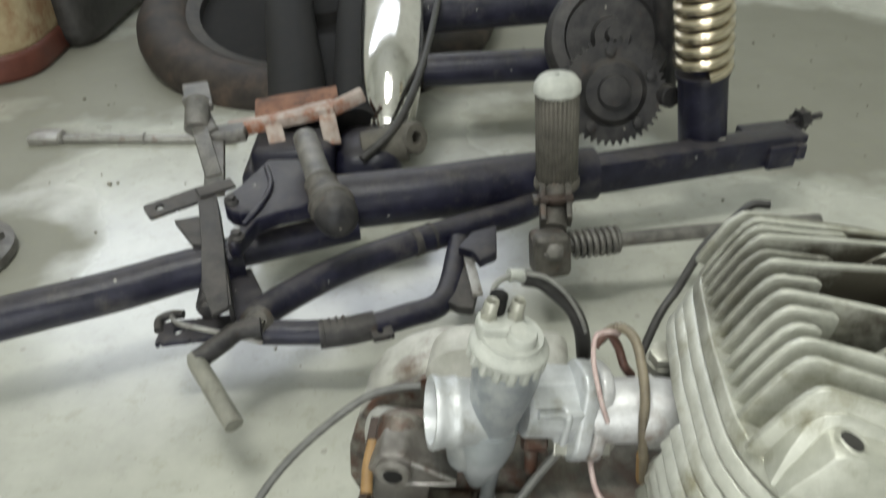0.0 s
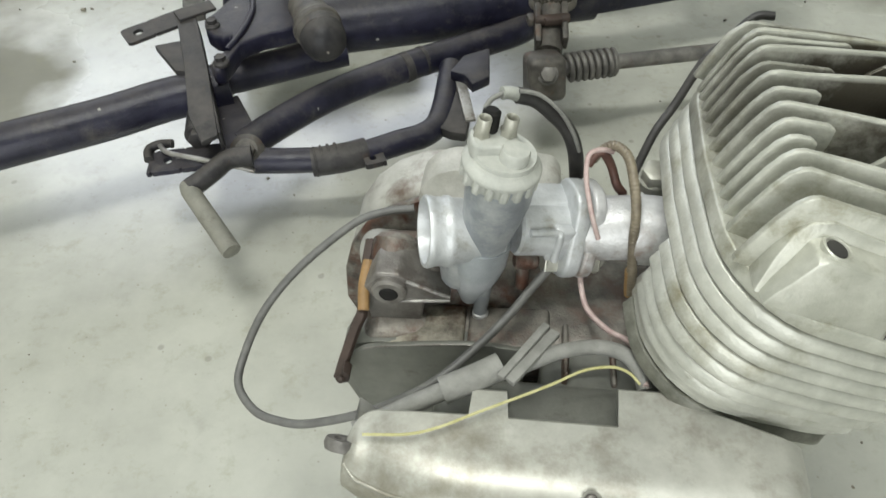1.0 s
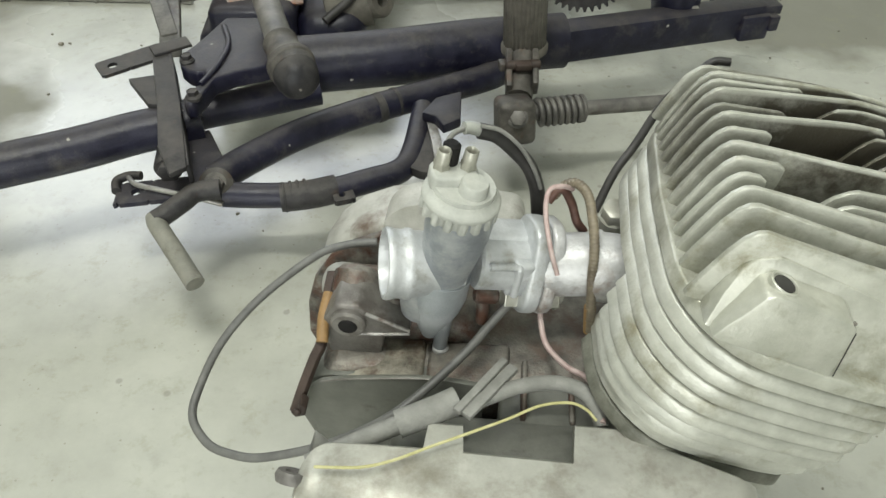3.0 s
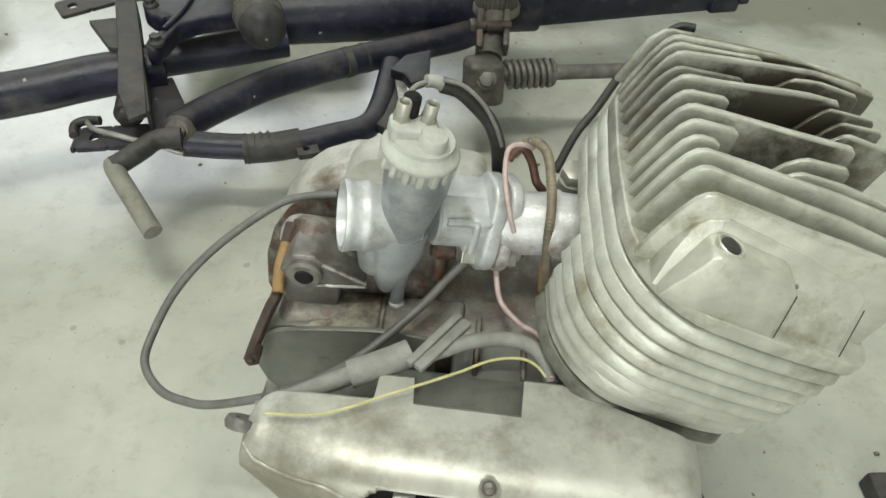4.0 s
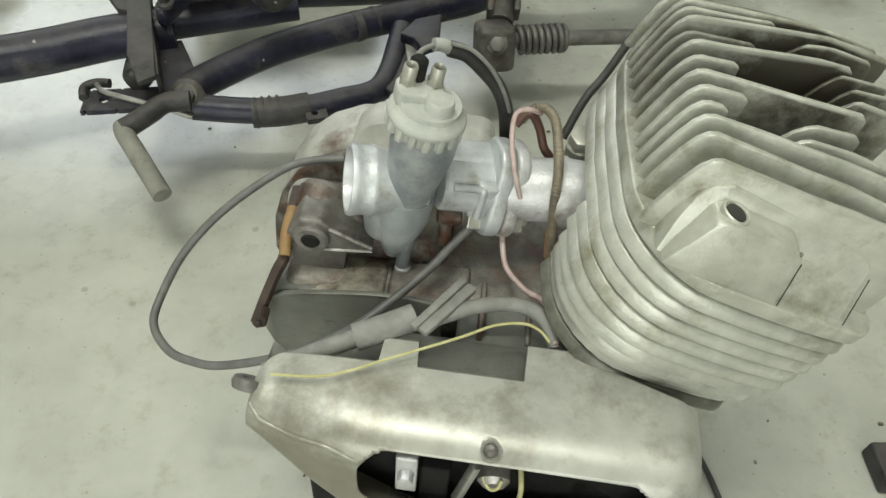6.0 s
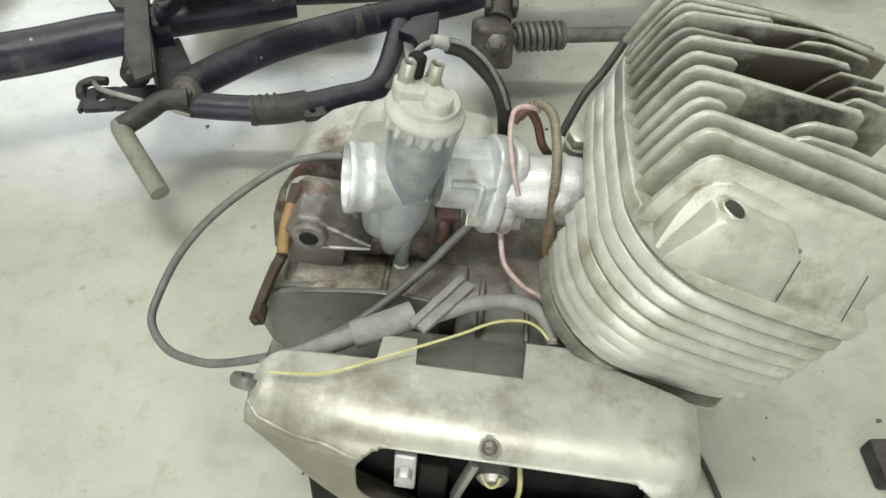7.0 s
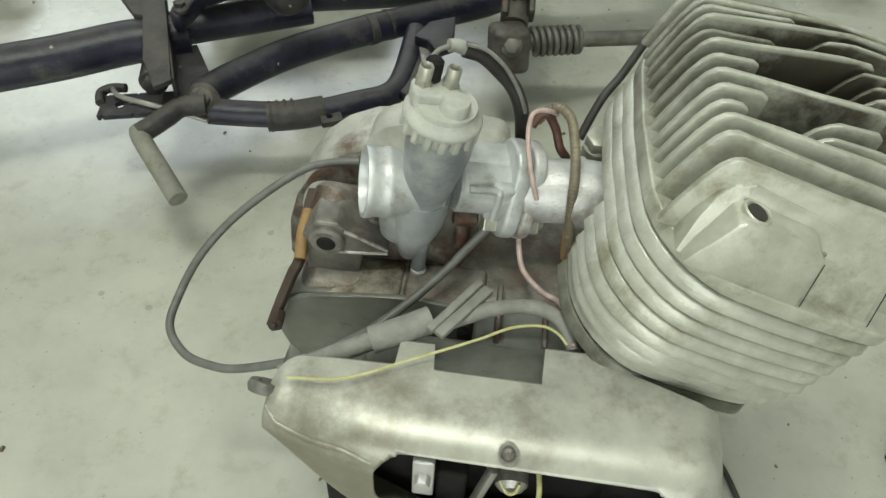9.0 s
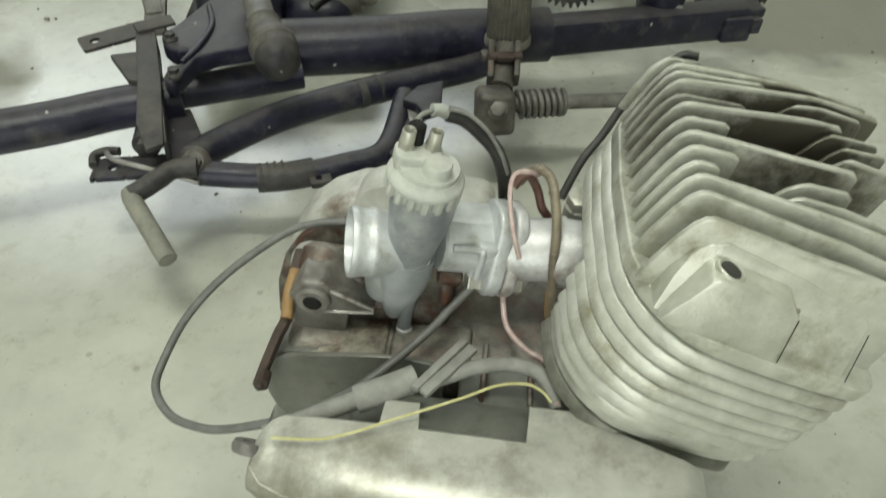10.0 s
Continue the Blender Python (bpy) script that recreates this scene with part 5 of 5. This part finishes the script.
def build_sprocket():
    m = axis((0.290, 1.018, 0.098), (0.285, 0.928, 0.138))
    n, prof = 44, []
    for i in range(n):
        for f, r in ((0.0, 0.0700), (0.25, 0.0765), (0.45, 0.0765), (0.7, 0.0700)):
            a = 2 * math.pi * (i + f) / n
            prof.append((r * math.cos(a), r * math.sin(a)))
    sp = mp("sprocket", plate(prof, 0, 0.004, m, 0), DUSTY, "greasy toothed rear sprocket")
    mp("hub", join(lathe([(0, -0.09), (0.065, -0.09), (0.07, -0.08), (0.07, -0.01), (0.055, 0.0), (0.046, 0.006), (0.040, 0.016), (0.024, 0.018), (0.022, 0.026), (0.010, 0.028), (0, 0.028)], 40, m)), DUSTY, "black wheel hub", sp)
    for k in range(5):
        a = 2 * math.pi * k / 5 + 0.4
        p = m @ Vector((0.058 * math.cos(a), 0.058 * math.sin(a), 0.004))
        q = m @ Vector((0.058 * math.cos(a), 0.058 * math.sin(a), 0.011))
        mp("sprocket_bolt", hexnut(p, q, 0.0085), DUSTY, "", sp)
    mp("brake_drum", lathe([(0, -0.06), (0.088, -0.06), (0.094, -0.05), (0.094, -0.008), (0.088, 0.0), (0.070, 0.004), (0.066, -0.004), (0.030, -0.004), (0.026, 0.012), (0.012, 0.012), (0.010, 0.03), (0, 0.03)], 44, axis((0.300, 1.100, 0.150), (0.297, 1.030, 0.190))), DUSTY, "greasy dark brake drum", sp)
    mp("stay", join(tube([(0.393, 1.10, 0.06), (0.384, 1.10, 0.14), (0.374, 1.10, 0.20), (0.352, 1.11, 0.36)], 0.017, 16), rod((0.352, 1.05, 0.085), (0.372, 1.00, 0.095), 0.016)), DUSTY, "", sp)


def build_upper():
    mp("far_tube", tube([(0.02, 1.060, 0.12), (0.13, 1.066, 0.12), (0.27, 1.075, 0.12)], 0.024, 20), BLACK, k=1.124)
    mp("far_tube", tube([(0.02, 1.30, 0.12), (0.18, 1.325, 0.12), (0.36, 1.35, 0.12)], 0.030, 20), BLACK, k=1.124)
    mg = mp("mudguard", tube([(-0.030, 0.955, 0.05), (-0.027, 0.985, 0.10), (-0.024, 1.073, 0.14), (-0.026, 1.338, 0.16), (-0.01, 1.62, 0.18)], 0.030, 32, 10, 0.066), CHROME, "curved chrome tube with pitted shine", k=1.139)
    mp("black_cable", tube([(-0.060, 0.862, 0.085), (-0.016, 0.90, 0.111), (0.017, 1.006, 0.14), (0.048, 1.268, 0.16), (0.06, 1.5, 0.18)], 0.0055, 12), HOSE, "black control cable", mg, k=1.134)
    mp("bush", join(lathe([(0.009, -0.02), (0.020, -0.02), (0.022, -0.015), (0.022, 0.012), (0.019, 0.016), (0.009, 0.016), (0.009, -0.02)], 32, axis((0.000, 0.905, 0.090), (0.050, 0.86, 0.115))),
                    rod((-0.06, 0.90, 0.075), (-0.005, 0.905, 0.085), 0.026)), RUBBER, "brownish rubber bush", k=1.134)
    cl = mp("clamp", join(bar((-0.230, 0.890, 0.118), (-0.095, 0.912, 0.134), 0.026, 0.016, 0.003), bar((-0.100, 0.910, 0.132), (-0.056, 0.922, 0.148), 0.014, 0.018, 0.003),
                          bar((-0.172, 0.890, 0.124), (-0.163, 0.864, 0.094), 0.022, 0.008, 0.002), bar((-0.104, 0.900, 0.130), (-0.096, 0.874, 0.10), 0.022, 0.008, 0.002)), RUST, "pinkish rusty clamp", k=1.1445)
    mp("clamp_plate", bar((-0.200, 0.926, 0.130), (-0.092, 0.944, 0.138), 0.052, 0.006, 0.002), RUSTD, "dark orange rusty plate", cl, k=1.1445)
    mp("mount_block", join(block(-0.215, -0.118, 0.84, 0.93, 0.045, 0.080, 0.015, 4), block(-0.200, -0.095, 0.845, 0.92, 0.02, 0.108, 0.012, 3),  block(-0.10, -0.01, 0.85, 0.96, 0.030, 0.095, 0.03, 4)), BLACK, k=1.1445)
    mp("clevis", join(bar((-0.258, 0.884, 0.112), (-0.205, 0.886, 0.118), 0.030, 0.018, 0.004), rod((-0.262, 0.905, 0.118), (-0.246, 0.880, 0.116), 0.011)), RODM, "pale grey clevis", k=1.139)
    # near-black filler added to hide the floor between the near-black posts
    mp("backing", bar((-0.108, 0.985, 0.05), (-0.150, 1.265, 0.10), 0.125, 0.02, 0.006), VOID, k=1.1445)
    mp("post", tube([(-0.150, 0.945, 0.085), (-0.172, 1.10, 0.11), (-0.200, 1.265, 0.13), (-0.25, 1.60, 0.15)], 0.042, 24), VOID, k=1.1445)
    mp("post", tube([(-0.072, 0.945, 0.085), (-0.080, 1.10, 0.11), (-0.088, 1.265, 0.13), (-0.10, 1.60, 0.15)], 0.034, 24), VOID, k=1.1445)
    mp("link", join(bar((-0.250, 0.900, 0.112), (-0.228, 0.775, 0.092), 0.024, 0.012, 0.003), bar((-0.300, 0.985, 0.122), (-0.262, 0.905, 0.116), 0.026, 0.014, 0.004), bar((-0.270, 0.90, 0.125), (-0.232, 0.80, 0.10), 0.020, 0.010, 0.003), rod((-0.275, 0.935, 0.14), (-0.270, 0.89, 0.12), 0.016), bar((-0.290, 0.985, 0.14), (-0.27, 0.92, 0.135), 0.035, 0.012, 0.003)), RODM, k=1.134)
    wm = axis((-0.190, 1.570, 0.060), (-0.190, 1.535, 0.240))
    wheel = mp("wheel", lathe([(0.262, -0.018), (0.270, -0.030), (0.292, -0.040), (0.322, -0.042), (0.348, -0.032), (0.362, -0.014), (0.365, 0.0), (0.362, 0.014), (0.348, 0.032), (0.322, 0.042), (0.292, 0.040), (0.270, 0.030), (0.262, 0.018), (0.262, -0.018)], 72, wm), TYRE, "brown-black tyre lying behind the frame", k=1.134)
    mp("hub_stub", rod((-0.190, 1.570, 0.060), (-0.190, 1.570, -0.0105), 0.060, 32, 0.004), DUSTY, "", wheel, k=1.134)
    mp("rim", lathe([(0.262, -0.022), (0.270, -0.024), (0.270, -0.014), (0.248, -0.008), (0.248, 0.008), (0.270, 0.014), (0.270, 0.024), (0.262, 0.022), (0.240, 0.014), (0.240, -0.014), (0.262, -0.022)], 60, wm), DUSTY, "dusty wheel rim", wheel, k=1.134)
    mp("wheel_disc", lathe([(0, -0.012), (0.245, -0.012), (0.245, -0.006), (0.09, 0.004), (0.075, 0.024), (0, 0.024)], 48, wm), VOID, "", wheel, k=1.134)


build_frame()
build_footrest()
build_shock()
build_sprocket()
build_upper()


# ---- loose things ----
def loose_things():
    r = part("steel_rod", join(rod((-0.560, 1.108, 0.007), (-0.28, 1.085, 0.007), 0.007), rod((-0.562, 1.1082, 0.009), (-0.556, 1.1078, 0.009), 0.012), block(-0.612, -0.562, 1.097, 1.130, 0, 0.015, 0.004), rod((-0.428, 1.0968, 0.007), (-0.423, 1.0964, 0.007), 0.0095)), STEEL)
    tagged(r, "dull steel rod with a square end lying on the floor", "rod")
    c = thing("seat_cushion", pose(-0.93, 1.40, 0), "tan streaked seat cushion with dark red trim", "cushion")
    part("pad", plate(rounded(-0.30, 0.222, -0.060, 0.45, (0.02, 0.095, 0.06, 0.02), 8), 0.046, 0.22, None, 0.016, 4), WOOD, c)
    part("trim", plate(rounded(-0.30, 0.226, -0.064, 0.45, (0.02, 0.098, 0.06, 0.02), 8), 0.0, 0.055, None, 0.012, 4), REDP, c, "dark red trim")
    # dark block standing in for a shadowed patch next to the cushion
    b = part("dark_block", plate([(-0.74, 1.53), (-0.665, 1.505), (-0.640, 1.57), (-0.632, 1.72), (-0.60, 2.0), (-0.85, 2.0), (-0.85, 1.75)], 0, 0.19, None, 0.035, 4), HOSE)
    tagged(b, "dark block added for the shadowy patch beside the cushion", "bag")
    w = part("wire_end", tube([(0.286, 0.238, 0.003), (0.291, 0.215, 0.004), (0.298, 0.17, 0.003)], 0.0022), HOSE)
    tagged(w, "short piece of black wire on the floor", "wire")
    s = part("steel_offcut", block(0.418, 0.46, 0.205, 0.240, 0, 0.018, 0.003), DUSTY)
    tagged(s, "dark steel offcut lying on the floor", "offcut")
    h = thing("metal_hub", pose(-0.578, 0.785, 0, 0, 0, 20), "dull grey metal hub lying on stained floor", "hub")
    body = part("hub_body", lathe([(0, 0), (0.074, 0), (0.078, 0.004), (0.078, 0.016), (0.070, 0.020), (0.052, 0.024), (0.046, 0.046), (0.040, 0.050), (0.022, 0.050), (0.020, 0.044), (0, 0.044)], 44), RODM, h)
    for k in range(6):
        a = math.pi * k / 3
        part("hub_bolt", hexnut((0.061 * math.cos(a), 0.061 * math.sin(a), 0.020), (0.061 * math.cos(a), 0.061 * math.sin(a), 0.028), 0.007), RODM, body)
    rng = random.Random(4)
    bms = []
    for k in range(150):
        x, y = rng.uniform(-0.6, 0.9), rng.uniform(0.1, 1.5)
        q = rng.uniform(0.0007, 0.0022) * (1.7 if k % 17 == 0 else 1.0)
        bms.append(block(-q, q, -q * 0.7, q * 0.7, -q * 0.3, q * 0.8, q * 0.3, 1, pose(x, y, q * 0.25, rng.uniform(-20, 20), rng.uniform(-20, 20), rng.uniform(0, 180))))
    d = part("grit", join(*bms), SHELF)
    tagged(d, "scattered dark grit and crumbs on the floor", "grit", kind="stuff")


loose_things()
